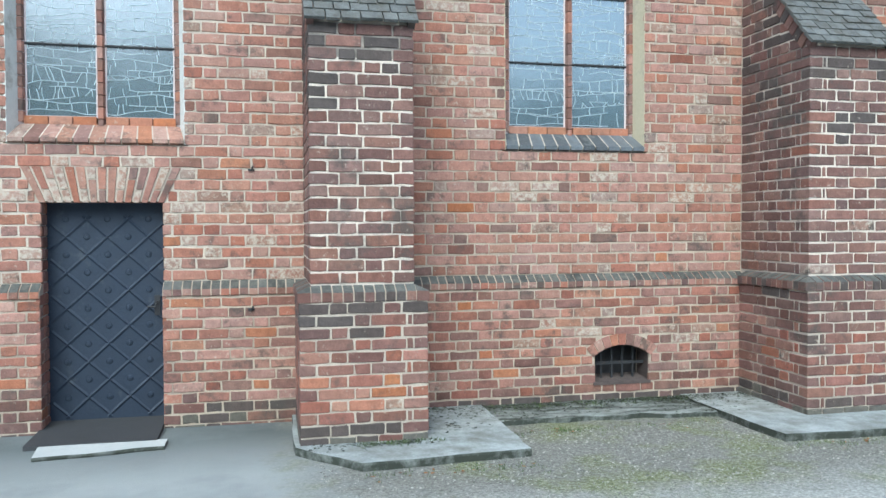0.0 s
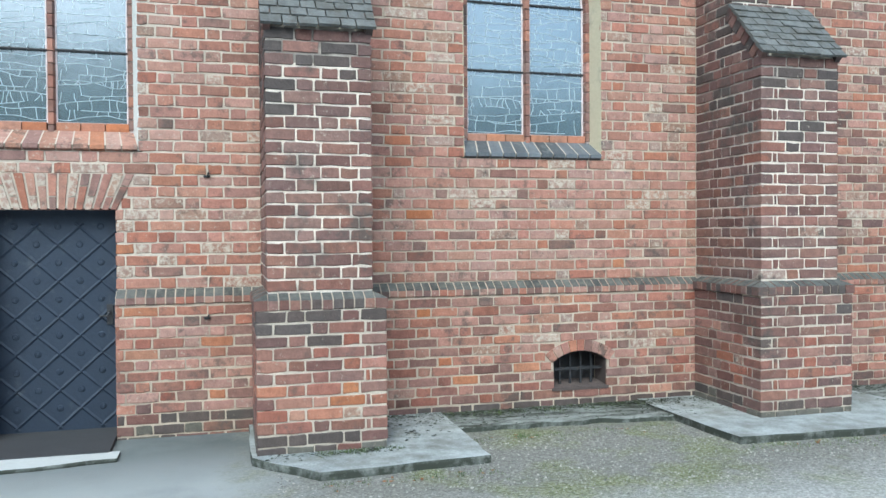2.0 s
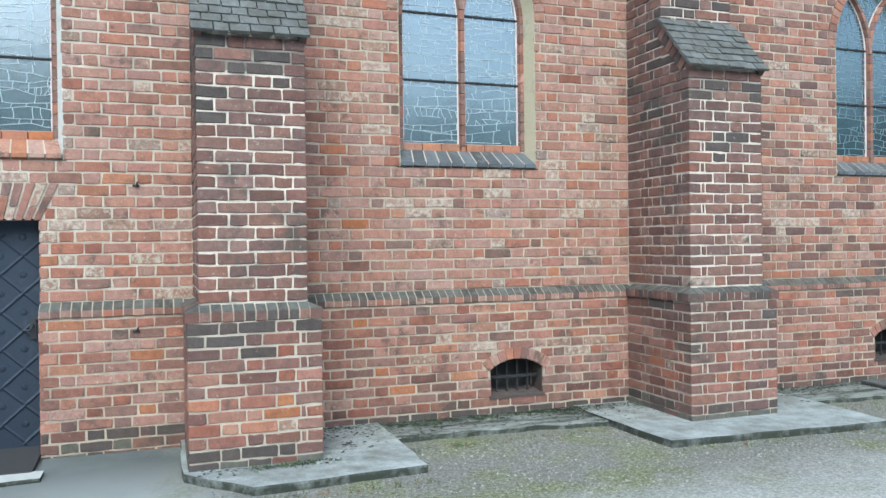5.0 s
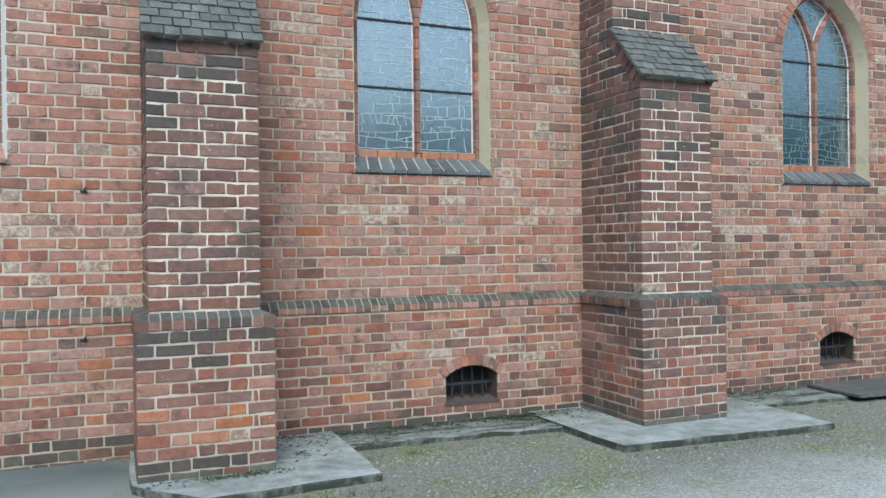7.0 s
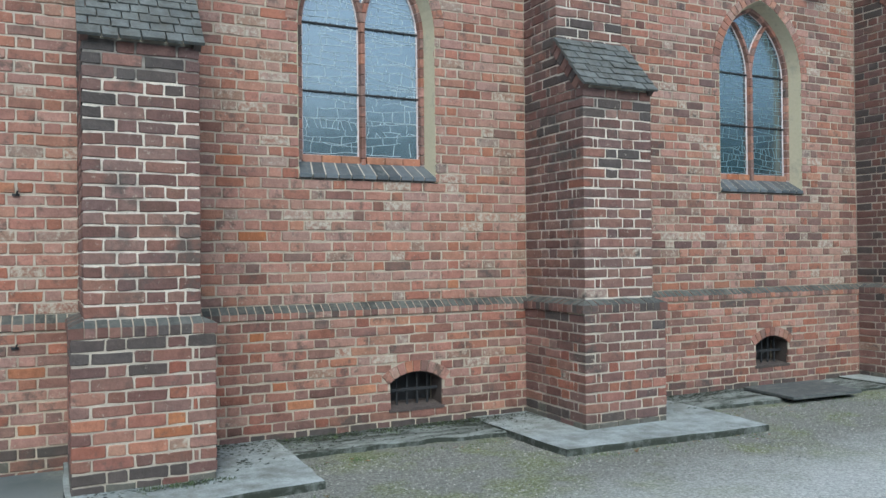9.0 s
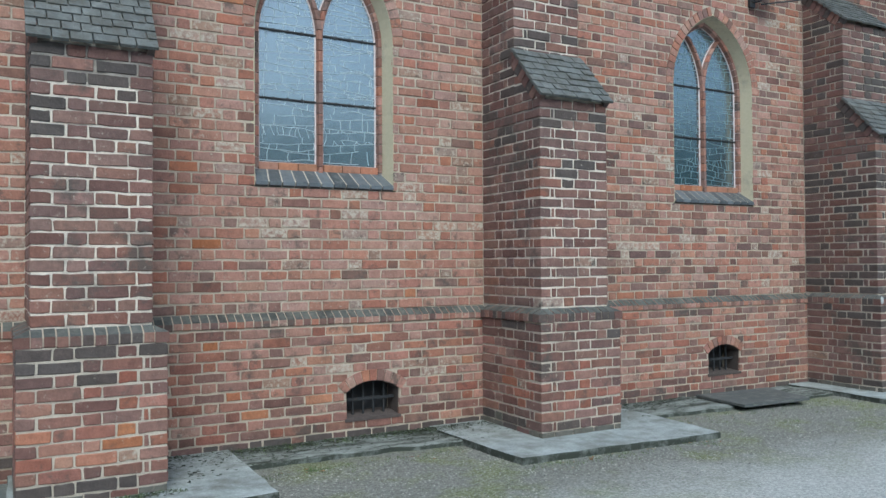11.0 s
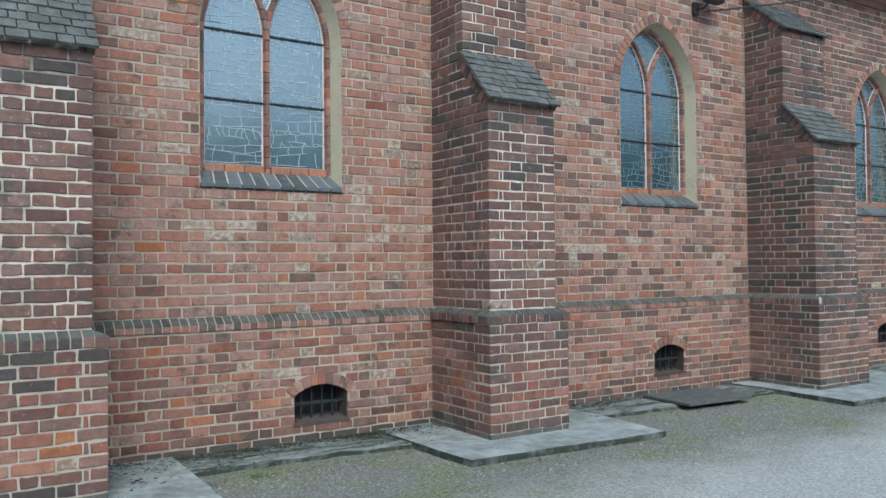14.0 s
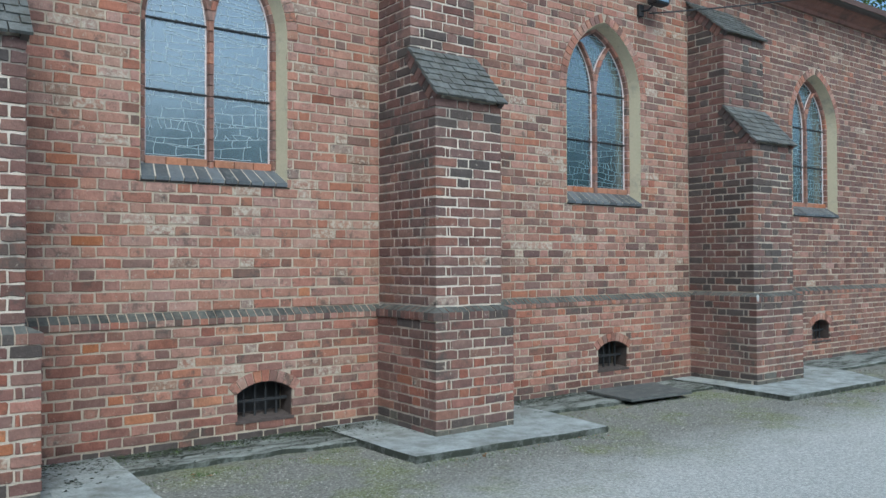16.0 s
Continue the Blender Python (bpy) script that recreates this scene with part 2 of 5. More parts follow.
def tube(bm, pts, r, sides=8):
    rings = []
    for i, p in enumerate(pts):
        d = (Vector(pts[min(i + 1, len(pts) - 1)]) - Vector(pts[max(i - 1, 0)])).normalized()
        s = d.cross((0, 0, 1)) if abs(d.z) < 0.95 else d.cross((0, 1, 0))
        s.normalize()
        u = s.cross(d)
        rad = r[i] if isinstance(r, (list, tuple)) else r
        rings.append([bm.verts.new(Vector(p) + rad * (math.cos(k * math.tau / sides) * s + math.sin(k * math.tau / sides) * u)) for k in range(sides)])
    for a, b in zip(rings, rings[1:]):
        for k in range(sides):
            bm.faces.new((a[k], a[(k + 1) % sides], b[(k + 1) % sides], b[k]))
    bm.faces.new(rings[0][::-1])
    bm.faces.new(rings[-1])


def strip(bm, pts, prof, slot=0):
    """A moulding along pts (each: centre-line offset fn): pts[i] is a list of section points."""
    rings = [[bm.verts.new(p) for p in sec] for sec in pts]
    k = len(pts[0])
    fs = []
    for a, b in zip(rings, rings[1:]):
        for i in range(k):
            j = (i + 1) % k
            fs.append(bm.faces.new((a[i], a[j], b[j], b[i])))
    fs += [bm.faces.new(rings[0]), bm.faces.new(rings[-1][::-1])]
    for f in fs:
        f.material_index = slot
    bmesh.ops.recalc_face_normals(bm, faces=fs)


def slab_with_holes(x0, x1, z0, z1, holes, y0, y1):
    """An upright slab with openings right through it."""
    bm = bmesh.new()
    edges = []
    for loop in [[(x0, z0), (x1, z0), (x1, z1), (x0, z1)]] + holes:
        v = [bm.verts.new((x, y0, z)) for x, z in loop]
        edges += [bm.edges.new((v[i], v[(i + 1) % len(v)])) for i in range(len(v))]
    bmesh.ops.triangle_fill(bm, use_beauty=True, use_dissolve=False, edges=edges)
    out = bmesh.ops.extrude_face_region(bm, geom=bm.faces[:])
    bmesh.ops.translate(bm, vec=(0, y1 - y0, 0), verts=[g for g in out["geom"] if isinstance(g, bmesh.types.BMVert)])
    bmesh.ops.recalc_face_normals(bm, faces=bm.faces[:])
    return bm


# ---- brickwork ----
UNIT, STRETCHER, JOINT = 0.4125, 0.275, 0.0155
rng = random.Random(7)


class Face:
    """A plane of brickwork: its origin, and the way that it faces (an angle: 0 looks to -y, -90 to -x, 90 to +x)."""

    def __init__(self, origin, angle):
        self.m = Matrix.Translation(origin) @ Matrix.Rotation(radians(angle), 4, "Z")


FRONT = Face((0, 0, 0), 0)
CORNERS = [(0, 1), (2, 3)]


def brick_shape(length, height, depth, wear):
    """Corners and faces of one brick with worn edges and rounded corners: x across, -y outwards, z up, centred on its front."""
    c = 0.0045
    a, h = length / 2, height / 2
    r = random.Random(wear)
    j = lambda s: r.uniform(-s, s)
    n = [min(a * 0.4, 0.002 + r.random() ** 2 * 0.011) for _ in range(4)]
    rim = [(-a + n[0], -h + j(0.003)), (j(a * 0.5), -h + j(0.005)), (a - n[1], -h + j(0.003)), (a + j(0.003), -h + n[1] * 0.8), (a + j(0.003), h - n[2] * 0.8), (a - n[2], h + j(0.003)), (j(a * 0.5), h + j(0.005)), (-a + n[3], h + j(0.003)), (-a + j(0.003), h - n[3] * 0.8), (-a + j(0.003), -h + n[0] * 0.8)]
    k = len(rim)
    wob = [(j(0.003), j(0.003)) for _ in rim]
    pts = [(x, depth, z) for x, z in rim]
    pts += [(x + u, c + j(0.002), z + v) for (x, z), (u, v) in zip(rim, wob)]
    pts += [(x * (1 - c / a) + u, j(0.0015), z * (1 - c / h) + v) for (x, z), (u, v) in zip(rim, wob)]
    quads = [tuple(range(2 * k, 3 * k))]
    for o in (0, k):
        for i in range(k):
            m = (i + 1) % k
            quads.append((o + i, o + m, o + k + m, o + k + i))
    return pts, quads


class Brickwork:
    """Collects the bricks of one owner: the nearest become parts of their own, the rest one joined part."""

    def __init__(self, owner, focus, most=300):
        self.owner, self.focus, self.most, self.bricks = owner, Vector(focus), most, []

    def add(self, face, u0, u1, v0, v1, kind, out=0.0, depth=0.03):
        if u1 - u0 < 0.02:
            return
        m = face.m @ Matrix.Translation(((u0 + u1) / 2, -out, (v0 + v1) / 2))
        self.bricks.append((m, round((u1 - u0) / 0.005) * 0.005, v1 - v0, depth, kind))

    def finish(self):
        self.bricks.sort(key=lambda b: (b[0].translation - self.focus).length)
        for m, w, h, d, kind in self.bricks[: self.most]:
            key = (round(w, 3), round(h, 3), round(d, 3), kind, rng.randrange(4))
            if key not in SHARED:
                pts, quads = brick_shape(w, h, d, hash(key[:3]) % 1000 + key[4])
                data = bpy.data.meshes.new("brick")
                data.from_pydata(pts, [], quads)
                data.materials.append(BRICK[kind, "object"])
                SHARED[key] = data
            ob = new("brick", SHARED[key])
            ob.parent, ob.matrix_basis = self.owner, m
        rest = self.bricks[self.most:]
        if rest:
            kinds = sorted(CLAY)
            pts, quads, slots = [], [], []
            for n, (m, w, h, d, kind) in enumerate(rest):
                p, q = brick_shape(w, h, d, n)
                o = len(pts)
                pts += [m @ Vector(x) for x in p]
                quads += [[o + i for i in f] for f in q]
                slots += [kinds.index(kind)] * len(q)
            data = bpy.data.meshes.new("brickwork")
            data.from_pydata(pts, [], quads)
            for k in kinds:
                data.materials.append(BRICK[k, "island"])
            data.polygons.foreach_set("material_index", slots)
            ob = tagged(new("brickwork", data), kind="stuff")
            ob.parent = self.owner


SHARED = {}


def pick(table):
    t = rng.random() * sum(table.values())
    for k, w in table.items():
        t -= w
        if t <= 0:
            return k
    return k


WALL_MIX = {"red": 44, "deep": 3, "rose": 46, "orange": 1.5, "brown": 6, "grey": 6, "pale": 4}
LOW_MIX = {"red": 48, "deep": 22, "rose": 16, "orange": 3, "brown": 13, "grey": 3, "pale": 1}
PIER_MIX = {"brown": 56, "maroon": 44, "deep": 2, "grey": 2}
SOOT_MIX = {"maroon": 54, "soot": 34, "brown": 12}
BASE_MIX = {"soot": 48, "maroon": 40, "algae": 8, "brown": 6}
FOOT_MIX = {"algae": 60, "soot": 20, "maroon": 16}
# bricks that stand out singly: place across, height, kind
ODD_WALL = [(0.58, 3.17, "pale"), (0.81, 3.45, "pale"), (0.86, 2.88, "pale"), (1.04, 2.19, "pale"), (1.44, 2.19, "pale"), (3.13, 2.17, "pale"),
            (2.57, 2.59, "pale"), (3.36, 3.46, "pale"), (1.24, 2.10, "pale"), (2.12, 2.49, "pale"), (-1.24, 3.20, "pale"), (0.40, 3.26, "grey"),
            (2.03, 1.75, "brown"), (2.42, 1.79, "brown"), (1.36, 1.80, "grey"), (0.90, 1.79, "brown"), (3.47, 1.78, "grey"), (-1.25, 2.70, "grey"),
            (0.18, 2.90, "orange"), (0.29, 2.69, "orange"), (2.60, 1.49, "orange"), (0.41, 2.04, "orange"), (-2.04, 1.69, "orange"), (-2.02, 1.93, "pale"), (-1.98, 2.12, "pale"), (-2.05, 2.27, "pale"), (-2.03, 1.55, "pale"), (-1.85, 2.02, "pale"), (-2.4, 2.42, "pale"), (-3.3, 2.1, "pale")]
ODD_LOW = [(1.41, 0.90, "pale"), (1.67, 0.78, "pale"), (2.72, 0.69, "pale"), (0.76, 0.96, "brown"), (1.13, 1.18, "brown"), (2.96, 0.89, "brown"),
           (2.38, 1.08, "brown"), (1.01, 0.47, "orange"), (0.82, 0.60, "orange"), (-1.90, 0.80, "orange")]


def lay(work, face, u0, u1, z0, rows, course, blocks, mix, phase=0, wild=0.0035, odd=()):
    """Courses in Flemish bond from u0 to u1, cut round the blocks: blocks(lo, hi) gives the stretches to leave free."""
    for i in range(rows):
        lo, hi = z0 + i * course, z0 + (i + 1) * course
        free = [(u0, u1)]
        for a, b in sorted(blocks(lo, hi)):
            free = [p for s, e in free for p in ((s, min(e, a)), (max(s, b), e)) if p[1] - p[0] > 0.03]
        u = math.floor(u0 / UNIT - 1) * UNIT + ((i + phase) % 2) * UNIT / 2
        cuts = []
        while u < u1 + UNIT:
            cuts += [u + rng.uniform(-0.01, 0.01), u + STRETCHER + rng.uniform(-0.01, 0.01)]
            u += UNIT
        jz = rng.uniform(-0.002, 0.002)
        for s, e in free:
            inner = [c for c in cuts if s + 0.05 < c < e - 0.05]
            ends = [s - JOINT / 2] + inner + [e + JOINT / 2]
            for a, b in zip(ends, ends[1:]):
                kind = pick(mix((a + b) / 2, (lo + hi) / 2) if callable(mix) else mix)
                for x, z, special in odd:
                    if a < x < b and lo < z <= hi:
                        kind = special
                h = course - JOINT + rng.choice((-0.003, 0, 0.002))
                work.add(face, a + JOINT / 2, b - JOINT / 2, (lo + hi) / 2 - h / 2 + jz, (lo + hi) / 2 + h / 2 + jz, kind, rng.uniform(-wild, wild))


def wedge(bm, cx, cz, r0, r1, a0, a1, y0, y1):
    """One arch stone between two radii and two angles (from the x axis, radians)."""
    q = [(cx + r * math.cos(a), y0, cz + r * math.sin(a)) for r, a in ((r0, a0), (r1, a0), (r1, a1), (r0, a1))]
    prism(bm, q, (0, y1 - y0, 0))


# ---- the plan ----
WALL_TOP, PLINTH_TOP, COURSE = 6.05, 1.228, 0.0990
PLINTH_Y = -0.09
STRING_TOP = 1.352
WINDOWS = [-2.66, 1.70, 7.03, 12.28]
HALF, SILL, SPRING, RADIUS = 0.715, 2.56, 4.05, 1.0
DOOR = (-3.12, -2.135, 0.09, 2.045)
VENTS = [(2.143, 0.30, 0.56, 0.28), (7.065, 0.38, 0.65, 0.28), (12.24, 0.44, 0.70, 0.28)]
PIERS = [(-1.01, 0.0, -0.92, -0.09), (3.41, 4.395, 3.487, 4.32), (8.69, 9.83, 8.79, 9.75)]
BAYS = [(-6.0, -0.5), (-0.5, 3.9), (3.9, 9.27), (9.27, 20.0)]


def half_width(z, grow=0.0):
    """Half the width of a window's opening at a height, widened by grow."""
    if z <= SPRING:
        return HALF + grow
    r = RADIUS + grow
    return math.sqrt(max(0.0, r * r - (z - SPRING) ** 2)) - (RADIUS - HALF)


APEX = SPRING + math.sqrt(RADIUS**2 - (RADIUS - HALF) ** 2)


def outline(cx, grow, bottom, steps=14):
    """The pointed opening as points, from the foot of the left jamb over the apex to the right one."""
    r = RADIUS + grow
    top = math.acos((RADIUS - HALF) / r)
    right = [(cx - (RADIUS - HALF) + r * math.cos(top * k / steps), SPRING + r * math.sin(top * k / steps)) for k in range(steps + 1)]
    left = [(2 * cx - x, z) for x, z in right]
    return [(cx - HALF - grow, bottom)] + left[:-1] + [(cx, SPRING + r * math.sin(top))] + right[:-1][::-1] + [(cx + HALF + grow, bottom)]


def vent_outline(v, grow=0.0):
    cx, z0, z1, w = v
    r = 0.46
    a = math.asin(w / r)
    cz = z1 - r * math.cos(a)
    arc = [(cx + (r + grow) * math.sin(-a + 2 * a * k / 8), cz + (r + grow) * math.cos(-a + 2 * a * k / 8)) for k in range(9)]
    return [(cx + w, z0), (cx - w, z0)] + arc, (cx, cz, r, a)


def wall_blocks(lo, hi):
    out = []
    mid = (lo + hi) / 2
    for cx in WINDOWS:
        if hi > SILL and mid < APEX + 0.12:
            g = half_width(mid, 0.125 if mid > SPRING + 0.05 else 0.0)
            if g > 0:
                out.append((cx - g, cx + g))
    if mid < DOOR[3]:
        out.append(DOOR[:2])
    elif lo < 2.32:
        lean = 0.14 * (mid - DOOR[3]) / 0.27
        out.append((DOOR[0] - 0.02 - lean, DOOR[1] + 0.02 + lean))
    for p in PIERS:
        if mid < 5.5:
            out.append((p[2], p[3]))
    return out


def plinth_blocks(lo, hi):
    mid = (lo + hi) / 2
    out = [DOOR[:2]] + [(p[0] + 0.02, p[1] - 0.02) for p in PIERS]
    for v in VENTS:
        cx, z0, z1, w = v
        _, (x, cz, r, a) = vent_outline(v)
        if mid > z0 - 0.01:
            top = cz + r + 0.115
            if mid < z1 + 0.02:
                out.append((cx - w - (0.03 if mid > z1 - 0.05 else 0), cx + w + (0.03 if mid > z1 - 0.05 else 0)))
            elif mid < top:
                g = math.sqrt(max(0, (r + 0.115) ** 2 - (mid - cz) ** 2))
                out.append((cx - min(g, w + 0.09), cx + min(g, w + 0.09)))
    return out


STRING_KINDS = {"wall": {"red": 40, "rose": 20, "brown": 26, "maroon": 14}, "pier": {"maroon": 40, "soot": 30, "brown": 30}}
STRING_T = 0.126


def string_profile(deep, inset=0.0, face=0.060):
    t = STRING_T
    return [(0.03, inset), (-deep + 0.004 + inset, inset), (-deep + inset, 0.006), (-deep + inset, face - inset), (-deep + 0.008 + inset, face + 0.010 - inset), (-0.004, t - inset), (0.03, t - inset)]


def string_course(owner, face, u0, u1, z=PLINTH_TOP, deep=0.10, pitch=0.0795, where="wall"):
    """Moulded bricks on edge with a sloped top, each a piece of its own."""
    n = max(1, round((u1 - u0) / pitch))
    w = (u1 - u0) / n
    bm = bmesh.new()
    prism(bm, [(u0, y, h) for y, h in string_profile(deep, 0.006, 0.060 if where == "wall" else 0.076)], (u1 - u0, 0, 0))
    bed = part("string_bed", bm, MORTAR, owner)
    bed.matrix_basis = face.m @ pose(0, 0, z)
    for i in range(n):
        kind = pick(STRING_KINDS[where])
        key = ("string", round(w, 4), where, kind)
        if key not in SHARED:
            bm = bmesh.new()
            a = w / 2 - 0.0055
            prism(bm, [(-a, y, h) for y, h in string_profile(deep, 0.0, 0.060 if where == "wall" else 0.076)], (2 * a, 0, 0))
            for f in bm.faces:
                f.material_index = 1 if f.normal.z > 0.3 else 0
            data = bpy.data.meshes.new("string_brick")
            bm.to_mesh(data)
            bm.free()
            data.materials.append(BRICK[kind, "object"])
            data.materials.append(MOSSY["object"])
            SHARED[key] = data
        ob = new("string_brick", SHARED[key])
        ob.parent = owner
        ob.matrix_basis = face.m @ pose(u0 + (i + 0.5) * w, rng.uniform(-0.004, 0.004), z + rng.uniform(-0.003, 0.003))


def string_corner(owner, x, y, side, z, deep=0.10):
    """The hipped brick where the string course turns round a buttress corner: side is -1 or 1."""
    bm = bmesh.new()
    ox, oy = x + side * deep, y - deep
    low = [bm.verts.new(p) for p in ((x, y, z), (ox, y, z), (ox, oy, z), (x, oy, z))]
    mid = [bm.verts.new(p) for p in ((x, y, z + STRING_T), (ox, y, z + 0.080), (ox, oy, z + 0.076), (x, oy, z + 0.080))]
    bm.faces.new(low)
    for i in range(4):
        k = (i + 1) % 4
        bm.faces.new((low[i], low[k], mid[k], mid[i]))
    bm.faces.new((mid[0], mid[1], mid[2]))
    bm.faces.new((mid[0], mid[2], mid[3]))
    bmesh.ops.recalc_face_normals(bm, faces=bm.faces[:])
    for f in bm.faces:
        f.material_index = 1 if f.normal.z > 0.3 else 0
    part("string_brick", bm, [BRICK["maroon", "object"], MOSSY["object"]], owner)


# ---- ground ----
GROUND = 0.078
bm = bmesh.new()
xs = [-600, -100, -30, -12] + [-8 + 0.5 * i for i in range(57)] + [24, 40, 100, 600]
ys = [-600, -100, -40, -20] + [-10 + 0.4 * i for i in range(26)] + [4, 30, 100, 600]
grid = [[bm.verts.new((x, y, GROUND + (0.01 * (noise.noise((x * 0.6, y * 0.6, 0.3))) if -12 < x < 24 and -10 < y < -2.2 else 0.0))) for x in xs] for y in ys]
for a, b in zip(grid, grid[1:]):
    for i in range(len(xs) - 1):
        bm.faces.new((a[i], a[i + 1], b[i + 1], b[i]))
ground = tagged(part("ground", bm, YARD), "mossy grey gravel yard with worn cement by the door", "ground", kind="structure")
for f in ground.data.polygons:
    f.use_smooth = True


def paving(name, pts, z, thick, mat, label, category="paving"):
    bm = bmesh.new()
    dense = []
    for i, p in enumerate(pts):
        q = pts[(i + 1) % len(pts)]
        steps = max(1, int((Vector(q) - Vector(p)).length / 0.18))
        for k in range(steps):
            x, y = (Vector(p) + (Vector(q) - Vector(p)) * k / steps)
            j = 0.012 if k else 0.0
            dense.append((x + rng.uniform(-j, j), y + rng.uniform(-j, j)))
    top = [bm.verts.new((x, y, z + 0.006 * noise.noise((x * 3, y * 3, 1)))) for x, y in dense]
    rim = [bm.verts.new((x + 0.008 * noise.noise((x * 9, y * 9, 5)), y - 0.006, z - 0.016)) for x, y in dense]
    low = [bm.verts.new((x, y, z - thick)) for x, y in dense]
    bm.faces.new(top)
    for u, v in ((top, rim), (rim, low)):
        for i in range(len(dense)):
            j = (i + 1) % len(dense)
            bm.faces.new((u[i], v[i], v[j], u[j]))
    bmesh.ops.recalc_face_normals(bm, faces=bm.faces[:])
    for f in bm.faces:
        f.material_index = 0 if f.normal.z > 0.6 else 1
    return tagged(part(name, bm, [mat, EDGE]), label, category, kind="structure")


def apron(x0, x1, fronts, z, label):
    """A crumbling strip of old concrete against the wall: fronts holds the depth at even steps from x0 to x1."""
    bm = bmesh.new()
    nx, ny = max(8, round((x1 - x0) / 0.035)), 16
    rows = []
    for i in range(nx + 1):
        f = i / nx
        x = x0 + (x1 - x0) * f
        k = min(int(f * (len(fronts) - 1)), len(fronts) - 2)
        g = f * (len(fronts) - 1) - k
        front = fronts[k] + (fronts[k + 1] - fronts[k]) * g + 0.035 * noise.noise((x * 4.1, 7, 0)) + 0.014 * noise.noise((x * 19, 3, 0))
        line = []
        for m in range(ny + 1):
            y = -0.02 + (front + 0.02) * m / ny
            h = 0.011 * noise.noise((x * 3.2, y * 9, 2)) + 0.007 * noise.noise((x * 14, y * 30, 5))
            line.append(bm.verts.new((x, y, z + h - 0.004 - (0.012 if m == ny else 0.0))))
        line.append(bm.verts.new((x, front - 0.008 + 0.01 * noise.noise((x * 25, 1, 4)), 0.05)))
        rows.append(line)
    for a, b in zip(rows, rows[1:]):
        for m in range(ny + 1):
            bm.faces.new((a[m], a[m + 1], b[m + 1], b[m])).material_index = 1 if m == ny else 0
    bm.faces.new(rows[0])
    bm.faces.new(rows[-1][::-1])
    bmesh.ops.recalc_face_normals(bm, faces=bm.faces[:])
    if sum(f.normal.z for f in bm.faces) < 0:
        bmesh.ops.reverse_faces(bm, faces=bm.faces[:])
    return tagged(part("pavement", bm, [DAMP, EDGE]), label, "paving", kind="structure")


SLAB = 0.14
SLAB_LABEL, APRON_LABEL = "pale concrete slab round a buttress foot", "damp mossy concrete apron along the wall foot"
paving("pavement", [(-1.045, -0.02), (-1.045, -1.20), (-0.60, -1.72), (0.70, -1.625), (0.71, -0.72), (0.71, -0.02)], SLAB, 0.12, CONCRETE, "cracked " + SLAB_LABEL)
apron(0.715, 2.755, [-0.675, -0.675, -0.70, -0.79], SLAB - 0.008, APRON_LABEL)
paving("pavement", [(2.76, -0.02), (2.76, -0.80), (2.82, -1.69), (5.085, -1.805), (5.14, -1.00), (5.14, -0.02)], SLAB, 0.12, CONCRETE, SLAB_LABEL)
apron(5.145, 6.35, [-0.74, -0.82], SLAB - 0.008, APRON_LABEL)
apron(6.36, 8.275, [-0.80, -0.77], SLAB - 0.016, APRON_LABEL)
paving("pavement", [(8.28, -0.02), (8.28, -0.77), (8.20, -1.91), (10.50, -1.96), (11.05, -1.16), (11.05, -0.02)], SLAB, 0.12, CONCRETE, SLAB_LABEL)
apron(11.055, 19.0, [-0.88, -0.92], SLAB - 0.01, APRON_LABEL)
paving("pavement", [(-3.02, -0.60), (-2.98, -0.93), (-2.05, -0.80), (-2.05, -0.58)], 0.108, 0.03, FRESH, "strip of fresh pale cement before the door ramp")

# hatch over a cellar light
bm = bmesh.new()
prism(bm, [(6.385, -0.99, 0.134), (7.44, -1.05, 0.134), (7.69, -0.24, 0.134), (6.45, -0.19, 0.134)], (0, 0, 0.028))
tagged(part("hatch_cover", bm, HATCH), "dark flat hatch cover lying on the apron", "hatch")

bm = bmesh.new()
prism(bm, [(-3.13, 0.26, 0.06), (-3.14, -0.10, 0.06), (-3.13, -0.60, 0.06), (-3.13, -0.60, 0.116), (-3.14, -0.10, 0.122), (-3.13, 0.26, 0.130)], (1.0, 0, 0))
tagged(part("door_ramp", bm, MAT), "dark rubber ramp on the cement before the door", "ramp")

# unseen tree line added at the yard's far side, behind the walk, for window reflections
bm = bmesh.new()
prev = None
for k in range(121):
    x = -70 + k * 1.2
    y = -34 + 2.0 * noise.noise((x * 0.2, 0, 3))
    # tops dip near x = 15 so the second window mirrors more sky
    h = 11.4 - 2.6 * math.exp(-(((x - 15) / 8) ** 2)) + 2.4 * noise.noise((x * 0.17, 1, 0)) + 1.0 * noise.noise((x * 0.9, 2, 0))
    row = [bm.verts.new((x, y, 0)), bm.verts.new((x, y + 0.4, h * 0.6)), bm.verts.new((x, y - 0.8, h)), bm.verts.new((x, y - 3, 0))]
    if prev:
        for i in range(3):
            bm.faces.new((prev[i], row[i], row[i + 1], prev[i + 1]))
    prev = row
bmesh.ops.recalc_face_normals(bm, faces=bm.faces[:])
tagged(part("backdrop", bm, HEDGE), "unseen dark tree line added for the window reflections", "trees", kind="structure")

